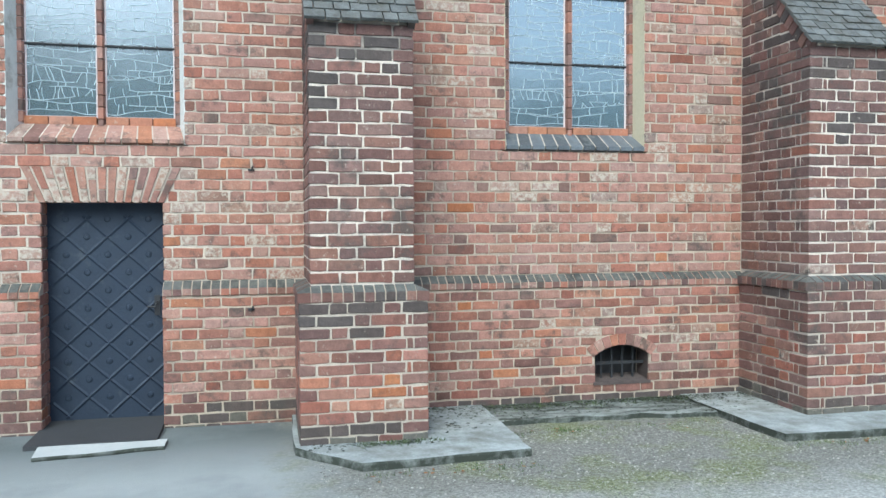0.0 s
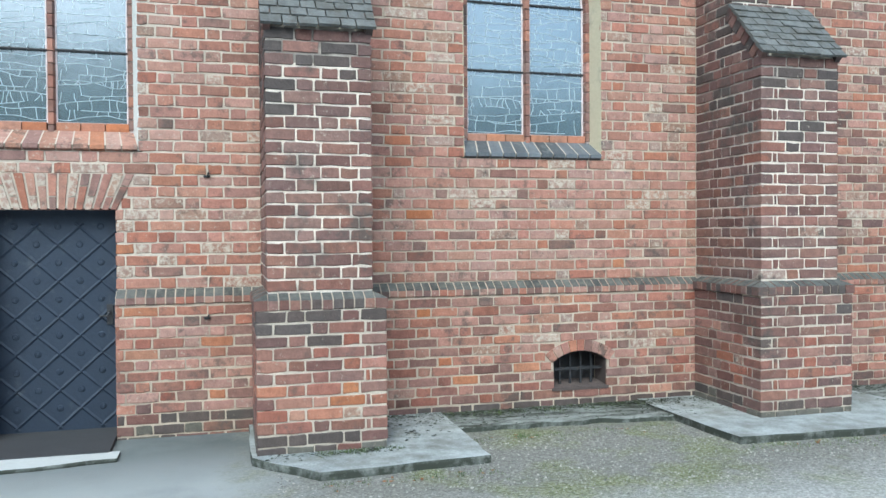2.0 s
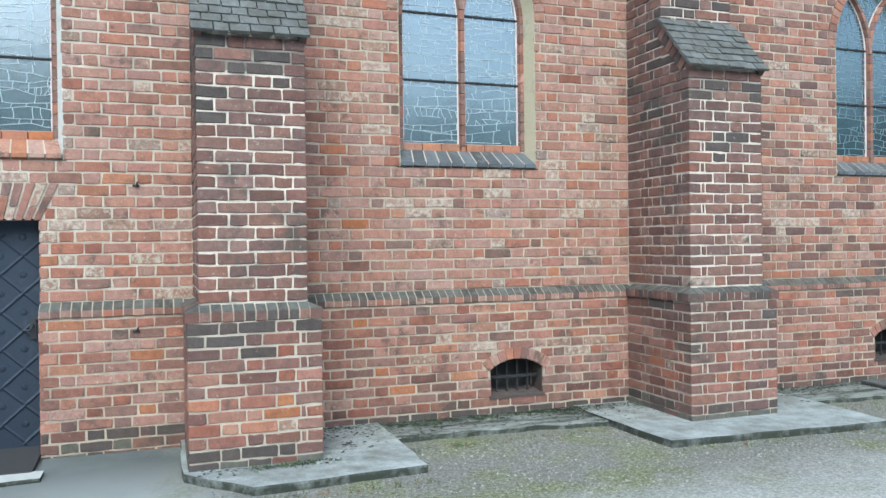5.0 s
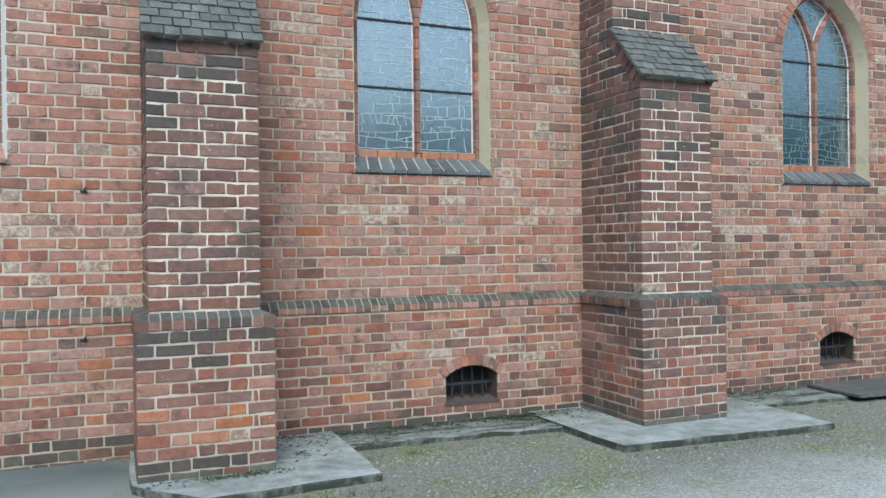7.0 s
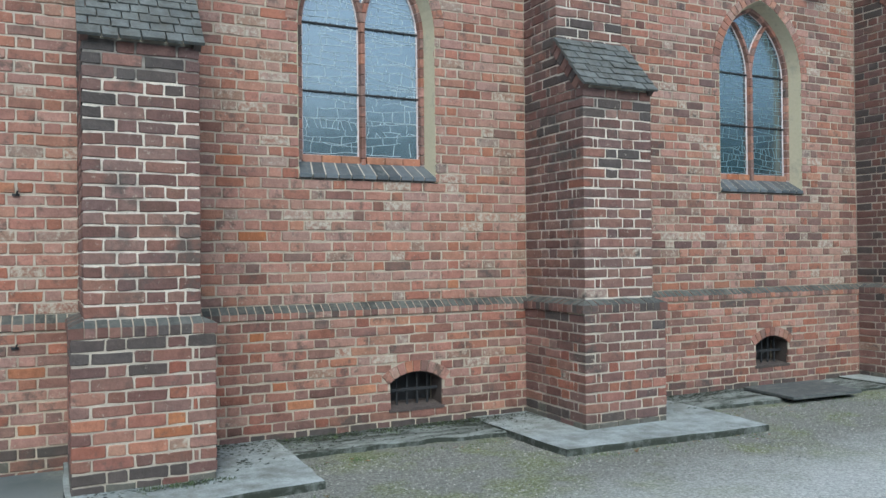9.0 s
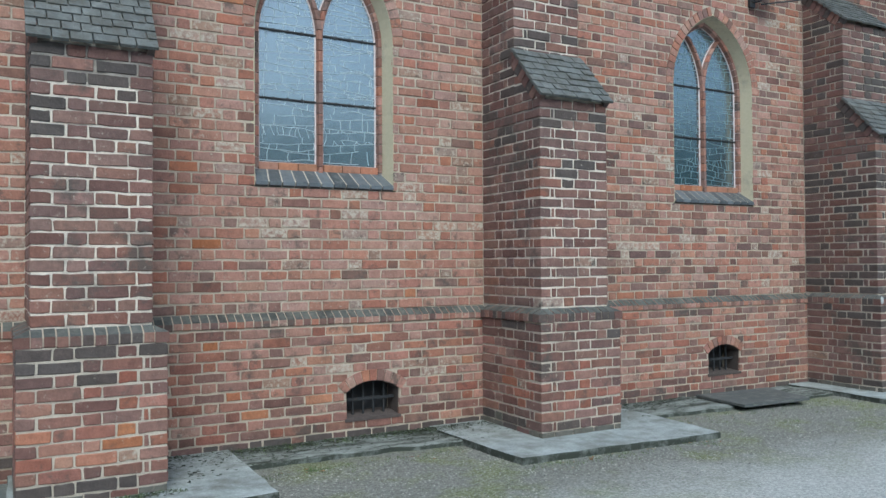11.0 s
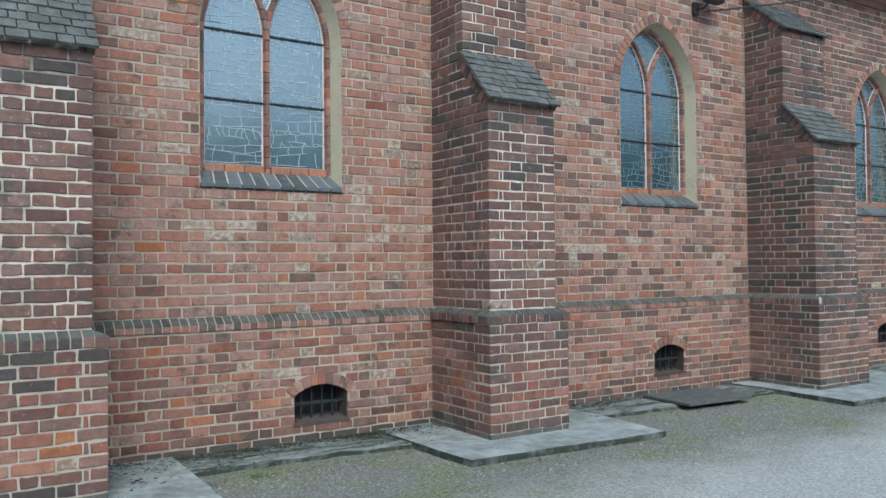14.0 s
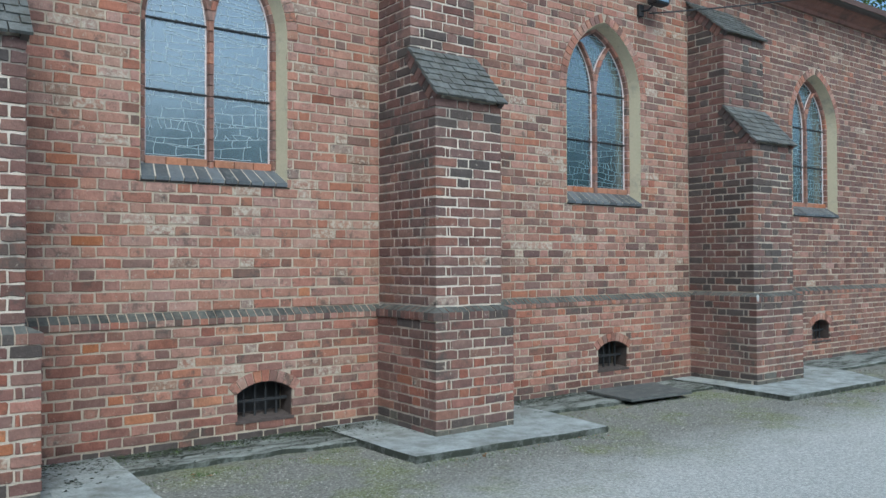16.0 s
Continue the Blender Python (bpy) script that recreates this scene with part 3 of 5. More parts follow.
# ---- walls ----
walls = []
for n, (x0, x1) in enumerate(BAYS):
    holes = [outline(cx, 0.03, SILL - 0.02) for cx in WINDOWS if x0 < cx < x1]
    if x0 < DOOR[0] < x1:
        holes.append([(DOOR[0] - 0.01, 0.02), (DOOR[1] + 0.01, 0.02), (DOOR[1] + 0.01, DOOR[3] + 0.01), (DOOR[0] - 0.01, DOOR[3] + 0.01)])
    holes += [vent_outline(v, 0.01)[0] for v in VENTS if x0 < v[0] < x1]
    ob = part("wall_bay_%d" % (n + 1), slab_with_holes(x0, x1, -0.1, WALL_TOP + 0.4, holes, 0.007, 0.5), PALE_MORTAR if n == 0 else MORTAR)
    walls.append(tagged(ob, "weathered red brick church wall with grey mortar", "wall", kind="structure"))

plinths = []
RUNS = [(-6.0, DOOR[0]), (DOOR[1], PIERS[0][0] + 0.05), (PIERS[0][1] - 0.05, PIERS[1][0] + 0.05), (PIERS[1][1] - 0.05, PIERS[2][0] + 0.05), (PIERS[2][1] - 0.05, 20.0)]
for n, (x0, x1) in enumerate(RUNS):
    holes = [vent_outline(v, 0.01)[0] for v in VENTS if x0 < v[0] < x1]
    ob = part("wall_plinth_%d" % (n + 1), slab_with_holes(x0, x1, -0.1, PLINTH_TOP, holes, PLINTH_Y + 0.007, 0.004), MORTAR)
    plinths.append(tagged(ob, "red brick plinth under a sloped dark string course", "wall", kind="structure"))

for name, x0, x1, y0, y1, z0, z1 in (("wall_rear", -6, 20, 7.5, 8.0, -0.1, 6.4), ("wall_end_west", -6, -5.7, 0.5, 7.5, -0.1, 6.4), ("wall_end_east", 19.7, 20, 0.5, 7.5, -0.1, 6.4)):
    bm = bmesh.new()
    box(bm, x0, x1, y0, y1, z0, z1)
    tagged(part(name, bm, MORTAR), "plain rear brick wall of the church", "wall", kind="structure")
bm = bmesh.new()
box(bm, -5.7, 19.7, 0.5, 7.5, 0.0, 0.05)
tagged(part("floor", bm, CEMENT), "plain dark floor inside the church", "floor", kind="structure")

# roof with eaves, gutter and cornice
roof = tagged(new("roof"), "dark tiled church roof above a brick cornice", "roof", kind="structure")
bm = bmesh.new()
prism(bm, [(-6.3, -0.42, 6.20), (-6.3, 4.0, 8.2), (-6.3, 8.4, 6.26), (-6.3, 8.4, 6.36), (-6.3, 4.0, 8.34), (-6.3, -0.42, 6.30)], (26.6, 0, 0))
part("roof_cover", bm, ROOFING, roof)
bm = bmesh.new()
prof = [(0.0, 6.02), (-0.05, 6.02), (-0.06, 6.08), (-0.11, 6.10), (-0.13, 6.16), (-0.20, 6.19), (-0.22, 6.25), (0.0, 6.25)]
prism(bm, [(-6, y, z) for y, z in prof], (26, 0, 0))
part("cornice", bm, CORNICE, roof)
bm = bmesh.new()
g = [(-0.30 - 0.075 * math.cos(k * math.pi / 8), 6.25 - 0.075 * math.sin(k * math.pi / 8)) for k in range(9)]
g += [(-0.30 + 0.068 * math.cos(k * math.pi / 8), 6.25 - 0.068 * math.sin(k * math.pi / 8)) for k in range(9)]
prism(bm, [(-6.2, y, z) for y, z in g], (26.3, 0, 0))
part("gutter", bm, GUTTER, roof, "dark half-round metal gutter")


# ---- windows ----
def sections(cx, prof, bottom, steps=14):
    """Cross-sections of a moulding round the opening: prof holds (grow, y)."""
    lines = [outline(cx, g, bottom, steps) for g, _ in prof]
    return [[(line[i][0], y, line[i][1]) for line, (_, y) in zip(lines, prof)] for i in range(len(lines[0]))]


FRAME_Y, GLASS_Y, INNER = 0.165, 0.222, -0.096
FOOT = 2.74


def branch(z, side):
    """The tracery bar that leaves the mullion at the springing and leans to one side (-1 or 1)."""
    d = math.sqrt(max(0.0, RADIUS**2 - (z - SPRING) ** 2))
    return side * (RADIUS - d)


def lights():
    """Per pane: a function from height to its left and right edge, relative to the window's middle."""
    w = 0.033

    def left(z):
        r = -w if z < SPRING else branch(z, -1) - w
        return -half_width(z, INNER), r

    def right(z):
        a, b = left(z)
        return -b, -a

    def top(z):
        if z < SPRING + 0.26:
            return 0.0, 0.0
        e = min(half_width(z, INNER), branch(z, 1) - w)
        return -e, e
    return left, right, top


def window(cx, label, sill_glaze):
    win = tagged(new("window_%d" % (WINDOWS.index(cx) + 1)), label, "window", kind="structure")
    win.location = (cx, 0, 0)
    bm = bmesh.new()
    strip(bm, sections(0, [(0.0, -0.001), (-0.052, FRAME_Y), (0.028, FRAME_Y + 0.06), (0.028, 0.012)], SILL - 0.01), None)
    part("reveal", bm, PLASTER if cx > 0 else WHITEWASH, win, "chamfered pale plaster reveal")
    # brick lining, stone by stone
    prof = [(-0.047, FRAME_Y - 0.01), (INNER + 0.012, FRAME_Y - 0.004), (INNER, FRAME_Y + 0.03), (INNER, GLASS_Y + 0.03), (-0.047, GLASS_Y + 0.03)]
    secs = sections(0, prof, FOOT + 0.08, 26)
    straight = []
    n = 13
    for i in range(n):  # jambs cut into bricks
        for e0, e1 in ((i / n, (i + 1) / n),):
            za, zb = FOOT + (SPRING - FOOT) * e0 + 0.005, FOOT + (SPRING - FOOT) * e1 - 0.005
            for s in (-1, 1):
                straight.append([[(s * (HALF + g), y, z) for g, y in prof] for z in (za, zb)])
    arch = secs[1:-1]
    for i in range(0, len(arch) - 2, 2):
        a, m_, b = arch[i], arch[i + 1], arch[i + 2]
        f = lambda p, q, t: tuple(x + (y - x) * t for x, y in zip(p, q))
        straight.append([[f(p, q, 0.06) for p, q in zip(a, m_)], m_, [f(p, q, 0.94) for p, q in zip(m_, b)]])
    for piece in straight:
        bm = bmesh.new()
        strip(bm, piece, None)
        part("lining_brick", bm, BRICK[rng.choice(("red", "brown", "brown")), "object"], win)
    # mortar bed behind the lining
    bm = bmesh.new()
    strip(bm, sections(0, [(-0.04, FRAME_Y + 0.004), (INNER + 0.02, FRAME_Y + 0.008), (INNER + 0.006, FRAME_Y + 0.04), (INNER + 0.006, GLASS_Y + 0.05), (0.02, GLASS_Y + 0.05), (0.02, FRAME_Y + 0.07)], FOOT - 0.02), None)
    part("lining_bed", bm, PUTTY, win, "pink mortar bed round the glass")
    # mullion and its two branches
    for i in range(n):
        za, zb = FOOT - 0.06 + (SPRING - FOOT + 0.06) * i / n, FOOT - 0.06 + (SPRING - FOOT + 0.06) * (i + 1) / n - 0.008
        bm = bmesh.new()
        pr = [(-0.033, GLASS_Y + 0.03), (-0.033, FRAME_Y + 0.04), (-0.02, FRAME_Y - 0.005), (0.02, FRAME_Y - 0.005), (0.033, FRAME_Y + 0.04), (0.033, GLASS_Y + 0.03)]
        prism(bm, [(x, y, za) for x, y in pr], (0, 0, zb - za))
        part("mullion_brick", bm, BRICK[rng.choice(("red", "brown", "brown")), "object"], win)
    bm = bmesh.new()
    prism(bm, [(-0.03, FRAME_Y + 0.02, SPRING - 0.01), (0.03, FRAME_Y + 0.02, SPRING - 0.01), (0.022, FRAME_Y + 0.02, SPRING + 0.30), (-0.022, FRAME_Y + 0.02, SPRING + 0.30)], (0, 0.1, 0))
    part("mullion_brick", bm, BRICK["brown", "object"], win)
    for s in (-1, 1):
        z = SPRING
        while branch(z + 0.1, 1) < half_width(z + 0.1, INNER) and z < APEX - 0.1:
            za, zb = z, z + 0.098
            bm = bmesh.new()
            ring = []
            for q in (za + 0.004, (za + zb) / 2, zb - 0.002):
                c = branch(q, s)
                lift = 0.003 * (s > 0)
                ring.append([(c + x, y + lift, q) for x, y in ((-0.034, GLASS_Y + 0.03), (-0.034, FRAME_Y + 0.03), (-0.02, FRAME_Y), (0.02, FRAME_Y), (0.034, FRAME_Y + 0.03), (0.034, GLASS_Y + 0.03))])
            strip(bm, ring, None)
            part("tracery_brick", bm, BRICK[rng.choice(("red", "brown", "brown")), "object"], win)
            z += 0.1
    # foot course under the glass
    for s in (-1, 1):
        for k in range(3):
            a, b = s * (0.04 + k * 0.198), s * (0.04 + (k + 1) * 0.198 - 0.01)
            bm = bmesh.new()
            box(bm, min(a, b), max(a, b), FRAME_Y + 0.01, GLASS_Y + 0.04, FOOT - 0.01, FOOT + 0.06)
            part("foot_brick", bm, BRICK["orange", "object"], win)
    # sloping sill of bricks on edge
    nb = 11
    wide = 2 * HALF
    for k in range(nb):
        xa, xb = -HALF + wide * k / nb + 0.0065, -HALF + wide * (k + 1) / nb - 0.0065
        bm = bmesh.new()
        t = 0.93  # narrows with the chamfered jambs
        pts = []
        for x in (xa, xb):
            pts.append([(x, -0.025, SILL), (x, -0.022, SILL + 0.035), (x * t, FRAME_Y + 0.02, FOOT - 0.005), (x * t, FRAME_Y + 0.06, FOOT - 0.06), (x, 0.02, SILL - 0.015)])
        strip(bm, pts, None)
        kind = sill_glaze if sill_glaze == "glazed" else rng.choice(("rose", "orange", "brown", "grey", "rose"))
        part("sill_brick", bm, GLAZED["object"] if kind in ("glazed", "mixed") else BRICK[kind, "object"], win)
    bm = bmesh.new()
    strip(bm, [[(x, -0.022, SILL + 0.032), (x * 0.93, FRAME_Y + 0.018, FOOT - 0.007), (x, FRAME_Y + 0.09, FOOT - 0.10), (x, 0.03, SILL - 0.03)] for x in (-HALF, HALF)], None)
    part("sill_bed", bm, PALE_MORTAR, win)
    # glass, leads and saddle bars
    for n_, edge in enumerate(lights()):
        z0, z1 = (FOOT + 0.055, APEX + INNER * 1.3) if n_ < 2 else (SPRING + 0.28, APEX + INNER)
        zs = [z0 + (z1 - z0) * k / 40 for k in range(41)]
        zs = [z for z in zs if edge(z)[1] - edge(z)[0] > 0.004]
        bm = bmesh.new()
        prev = None
        for z in zs:
            a, b = edge(z)
            row = [bm.verts.new((a - 0.01, GLASS_Y, z)), bm.verts.new((b + 0.01, GLASS_Y, z)), bm.verts.new((b + 0.01, GLASS_Y + 0.006, z)), bm.verts.new((a - 0.01, GLASS_Y + 0.006, z))]
            if prev:
                for i in range(4):
                    j = (i + 1) % 4
                    bm.faces.new((prev[i], prev[j], row[j], row[i]))
            prev = row
        bmesh.ops.recalc_face_normals(bm, faces=bm.faces[:])
        fill = bmesh.new()
        for side in (0, 1):
            rings = []
            for z in zs:
                e = edge(z)[side]
                inw = 0.013 + rng.uniform(-0.003, 0.003)
                inw = inw if side == 0 else -inw
                rings.append([(e, GLASS_Y - 0.012, z), (e + inw, GLASS_Y - 0.004, z), (e + inw, GLASS_Y + 0.003, z), (e, GLASS_Y + 0.003, z)])
            strip(fill, rings, None)
        if n_ < 2:
            a, b = edge(z0)
            box(fill, a, b, GLASS_Y - 0.012, GLASS_Y + 0.003, z0 - 0.002, z0 + 0.012)
        part("putty", fill, PUTTY, win, "pale pink putty line round the glass")
        pane = part("pane", bm, GLASS if cx < 4 else GLASS_TREE_MIRROR, win)
        # lead lines
        r = random.Random(n_ * 17 + WINDOWS.index(cx) * 101)
        bm = bmesh.new()

        def lead(p, q, w=0.0022):
            d = Vector((q[0] - p[0], q[1] - p[1]))
            if d.length < 0.004:
                return
            s = Vector((-d.y, d.x)).normalized() * w
            e = d.normalized() * w
            c = [(p[0] - e.x + s.x, p[1] - e.y + s.y), (p[0] - e.x - s.x, p[1] - e.y - s.y), (q[0] + e.x - s.x, q[1] + e.y - s.y), (q[0] + e.x + s.x, q[1] + e.y + s.y)]
            front = [bm.verts.new((x, GLASS_Y - 0.004, z)) for x, z in c]
            back = [bm.verts.new((x, GLASS_Y + 0.001, z)) for x, z in c]
            bm.faces.new(front)
            for i in range(4):
                j = (i + 1) % 4
                bm.faces.new((front[j], front[i], back[i], back[j]))

        z = z0 + 0.045
        lines = []
        while z < z1 - 0.02:
            low = z < 3.43
            ph, amp, fr = r.uniform(0, 6), r.uniform(0.004, 0.02), r.uniform(5, 13)
            ph2, fr2, sl = r.uniform(0, 6), r.uniform(16, 30), r.uniform(-0.10, 0.10)
            lines.append(lambda x, z=z, ph=ph, amp=amp, fr=fr, ph2=ph2, fr2=fr2, sl=sl: z + amp * math.sin(fr * x + ph) + 0.35 * amp * math.sin(fr2 * x + ph2) + sl * x)
            z += r.uniform(0.045, 0.085) if low else r.uniform(0.034, 0.058)
        for li, fn in enumerate(lines):
            a, b = edge(min(max(fn(0), z0), z1))
            if b - a < 0.02:
                continue
            pts = [a + (b - a) * k / 12 for k in range(13)]
            start, stop = r.choice((0, 0, 0, 0, 4)), r.choice((12, 12, 12, 12, 8))
            for x, y in zip(pts[start:stop], pts[start + 1:stop + 1]):
                if z0 < fn(x) < z1 and z0 < fn(y) < z1:
                    lead((x, fn(x)), (y, fn(y)))
            if li + 1 < len(lines):
                nxt = lines[li + 1]
                ornament = 0.17 < fn(0) - z0 < 0.34 and li % 2 == 0
                count = r.randrange(8, 11) if ornament else r.randrange(2, 6)
                for k in range(count):
                    x = a + (b - a) * (k + r.uniform(0.15, 0.85)) / count
                    lean = 0.05 if ornament else 0.018
                    y = min(max(x + r.uniform(-lean, lean), a), b)
                    mid = ((x + y) / 2 + r.uniform(-0.008, 0.008), (fn(x) + nxt(y)) / 2)
                    if z0 < fn(x) and nxt(y) < z1:
                        lead((x, fn(x)), mid)
                        lead(mid, (y, nxt(y)))
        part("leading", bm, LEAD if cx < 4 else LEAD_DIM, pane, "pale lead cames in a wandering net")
        if n_ < 2:
            for zb in (3.43, 4.10):
                a, b = edge(zb)
                bm = bmesh.new()
                tube(bm, [(a, GLASS_Y - 0.012, zb), (b, GLASS_Y - 0.012, zb - 0.005)], 0.011, 6)
                for k in (0.25, 0.5, 0.75):
                    x = a + (b - a) * k
                    box(bm, x - 0.006, x + 0.006, GLASS_Y - 0.024, GLASS_Y, zb - 0.016, zb + 0.014)
                part("saddle_bar", bm, IRON, win, "dark iron saddle bar")
    return win


for n, cx in enumerate(WINDOWS):
    window(cx, "pointed leaded church window with brick mullion and " + ("mixed red and grey" if n == 0 else "dark glazed") + " sill", "mixed" if n == 0 else "glazed")
    # arch stones of the wall round the window
    r0, r1 = RADIUS + 0.004, RADIUS + 0.118
    top = math.acos((RADIUS - HALF) / RADIUS)
    count = 15
    for s in (-1, 1):
        for k in range(count):
            a0, a1 = top * (k + 0.06) / count, top * (k + 0.94) / count
            if k == count - 1:
                a1 -= 0.012
            bm = bmesh.new()
            c = s * -(RADIUS - HALF)
            if s > 0:
                wedge(bm, cx + c, SPRING, r0, r1, a0, a1, -0.004, 0.04)
            else:
                wedge(bm, cx + c, SPRING, r0, r1, math.pi - a1, math.pi - a0, -0.004, 0.04)
            part("arch_brick", bm, BRICK[pick({"rose": 5, "red": 5, "brown": 1}), "object"], walls[n])

# ---- door ----
door = tagged(new("door_1"), "dark navy iron-clad church door with lattice straps", "door", kind="structure")
dx0, dx1, dz0, dz1 = DOOR[0] - 0.03, DOOR[1] + 0.03, DOOR[2] + 0.03, DOOR[3] + 0.02
DY = 0.20
bm = bmesh.new()
box(bm, dx0, dx1, DY, DY + 0.05, dz0, dz1)
leaf = part("leaf", bm, DOORPAINT, door)
sp = 0.172  # half the lattice's mesh across
hz = 0.158
mid = (dx0 + dx1) / 2
bm = bmesh.new()
W, Hh = dx1 - dx0, dz1 - 0.10 - dz0


def clip_line(x, z, dx, dz):
    ts = []
    t0, t1 = -9.0, 9.0
    for p, d, lo, hi in ((x, dx, dx0 + 0.05, dx1 - 0.05), (z, dz, dz0 + 0.03, dz1 - 0.13)):
        a, b = (lo - p) / d, (hi - p) / d
        t0, t1 = max(t0, min(a, b)), min(t1, max(a, b))
    return t0, t1


for k in range(-14, 15):
    for s in (-1, 1):
        x, z = mid + 2 * sp * k, dz0 + 0.995
        t0, t1 = clip_line(x, z, sp, s * hz)
        if t1 - t0 > 0.3:
            p, q = Vector((x + t0 * sp, 0, z + t0 * s * hz)), Vector((x + t1 * sp, 0, z + t1 * s * hz))
            d = (q - p).normalized()
            nrm = Vector((-d.z, 0, d.x)) * 0.020
            base = [p + nrm, p - nrm, q - nrm, q + nrm]
            low = [bm.verts.new((v.x, DY + 0.002, v.z)) for v in base]
            top = [bm.verts.new((v.x, DY - 0.009 - 0.0005 * (s + 1), v.z)) for v in (p, q)]
            for f in ((low[0], top[0], top[1], low[3]), (low[1], low[2], top[1], top[0]), (low[0], low[1], top[0]), (low[2], low[3], top[1])):
                bm.faces.new(f)
bmesh.ops.recalc_face_normals(bm, faces=bm.faces[:])
part("lattice_straps", bm, DOORPAINT, leaf)
for i in range(-7, 8):
    for j in range(-14, 15):
        cx_, cz_ = mid + sp * i, dz0 + 0.995 + hz * j
        if not (dx0 + 0.06 < cx_ < dx1 - 0.06 and dz0 + 0.05 < cz_ < dz1 - 0.15):
            continue
        bm = bmesh.new()
        if (i + j) % 2:  # rosettes in the meshes
            for rr, y in ((0.030, 0.003), (0.018, 0.006), (0.008, 0.010)):
                c = bmesh.ops.create_cone(bm, cap_ends=True, segments=12, radius1=rr, radius2=rr * 0.75, depth=0.008)
                bmesh.ops.rotate(bm, cent=(0, 0, 0), matrix=Matrix.Rotation(radians(90), 3, "X"), verts=c["verts"])
                bmesh.ops.translate(bm, vec=(cx_, DY - y, cz_), verts=c["verts"])
            part("rosette", bm, DOORPAINT, leaf)
        else:
            c = bmesh.ops.create_cone(bm, cap_ends=True, segments=8, radius1=0.011, radius2=0.005, depth=0.012)
            bmesh.ops.rotate(bm, cent=(0, 0, 0), matrix=Matrix.Rotation(radians(90), 3, "X"), verts=c["verts"])
            bmesh.ops.translate(bm, vec=(cx_, DY - 0.016, cz_), verts=c["verts"])
            part("stud", bm, DOORPAINT, leaf)
for k in range(22):
    for x in (dx0 + 0.045, dx1 - 0.045):
        bm = bmesh.new()
        bmesh.ops.create_icosphere(bm, subdivisions=1, radius=0.009, matrix=Matrix.Translation((x, DY, dz0 + 0.06 + k * 0.083)))
        part("rivet", bm, DOORPAINT, leaf)
bm = bmesh.new()
tube(bm, [(dx1 - 0.11, DY - 0.012, 1.16), (dx1 - 0.11, DY - 0.05, 1.15), (dx1 - 0.13, DY - 0.055, 1.12), (dx1 - 0.19, DY - 0.055, 1.12)], 0.009, 8)
box(bm, dx1 - 0.135, dx1 - 0.085, DY - 0.014, DY, 1.04, 1.22)
part("door_handle", bm, IRON, leaf)

# flat arch over the door
nv = 15
for k in range(nv):
    f0, f1 = k / nv, (k + 1) / nv
    b0, b1 = DOOR[0] - 0.02, DOOR[1] + 0.02
    t0_, t1_ = DOOR[0] - 0.165, DOOR[1] + 0.165
    q = [(b0 + (b1 - b0) * f0 + 0.010, DOOR[3]), (b0 + (b1 - b0) * f1 - 0.010, DOOR[3]), (t0_ + (t1_ - t0_) * f1 - 0.010, 2.348), (t0_ + (t1_ - t0_) * f0 + 0.010, 2.348)]
    cut = k % 2
    lo, hi = (0.36, 0.36) if cut else (0.66, 0.66)
    mixp = lambda p, r_, t: (p[0] + (r_[0] - p[0]) * t, p[1] + (r_[1] - p[1]) * t)
    pieces = [[q[0], q[1], mixp(q[1], q[2], lo - 0.02), mixp(q[0], q[3], lo - 0.02)], [mixp(q[0], q[3], lo + 0.02), mixp(q[1], q[2], lo + 0.02), q[2], q[3]]]
    if k % 4 == 0:
        pieces = [q]
    for pc in pieces:
        bm = bmesh.new()
        prism(bm, [(x, -0.004 + rng.uniform(-0.002, 0.002), z) for x, z in pc], (0, 0.2, 0))
        part("lintel_brick", bm, BRICK[pick({"rose": 7, "red": 4, "pale": 4, "brown": 1}), "object"], walls[0])


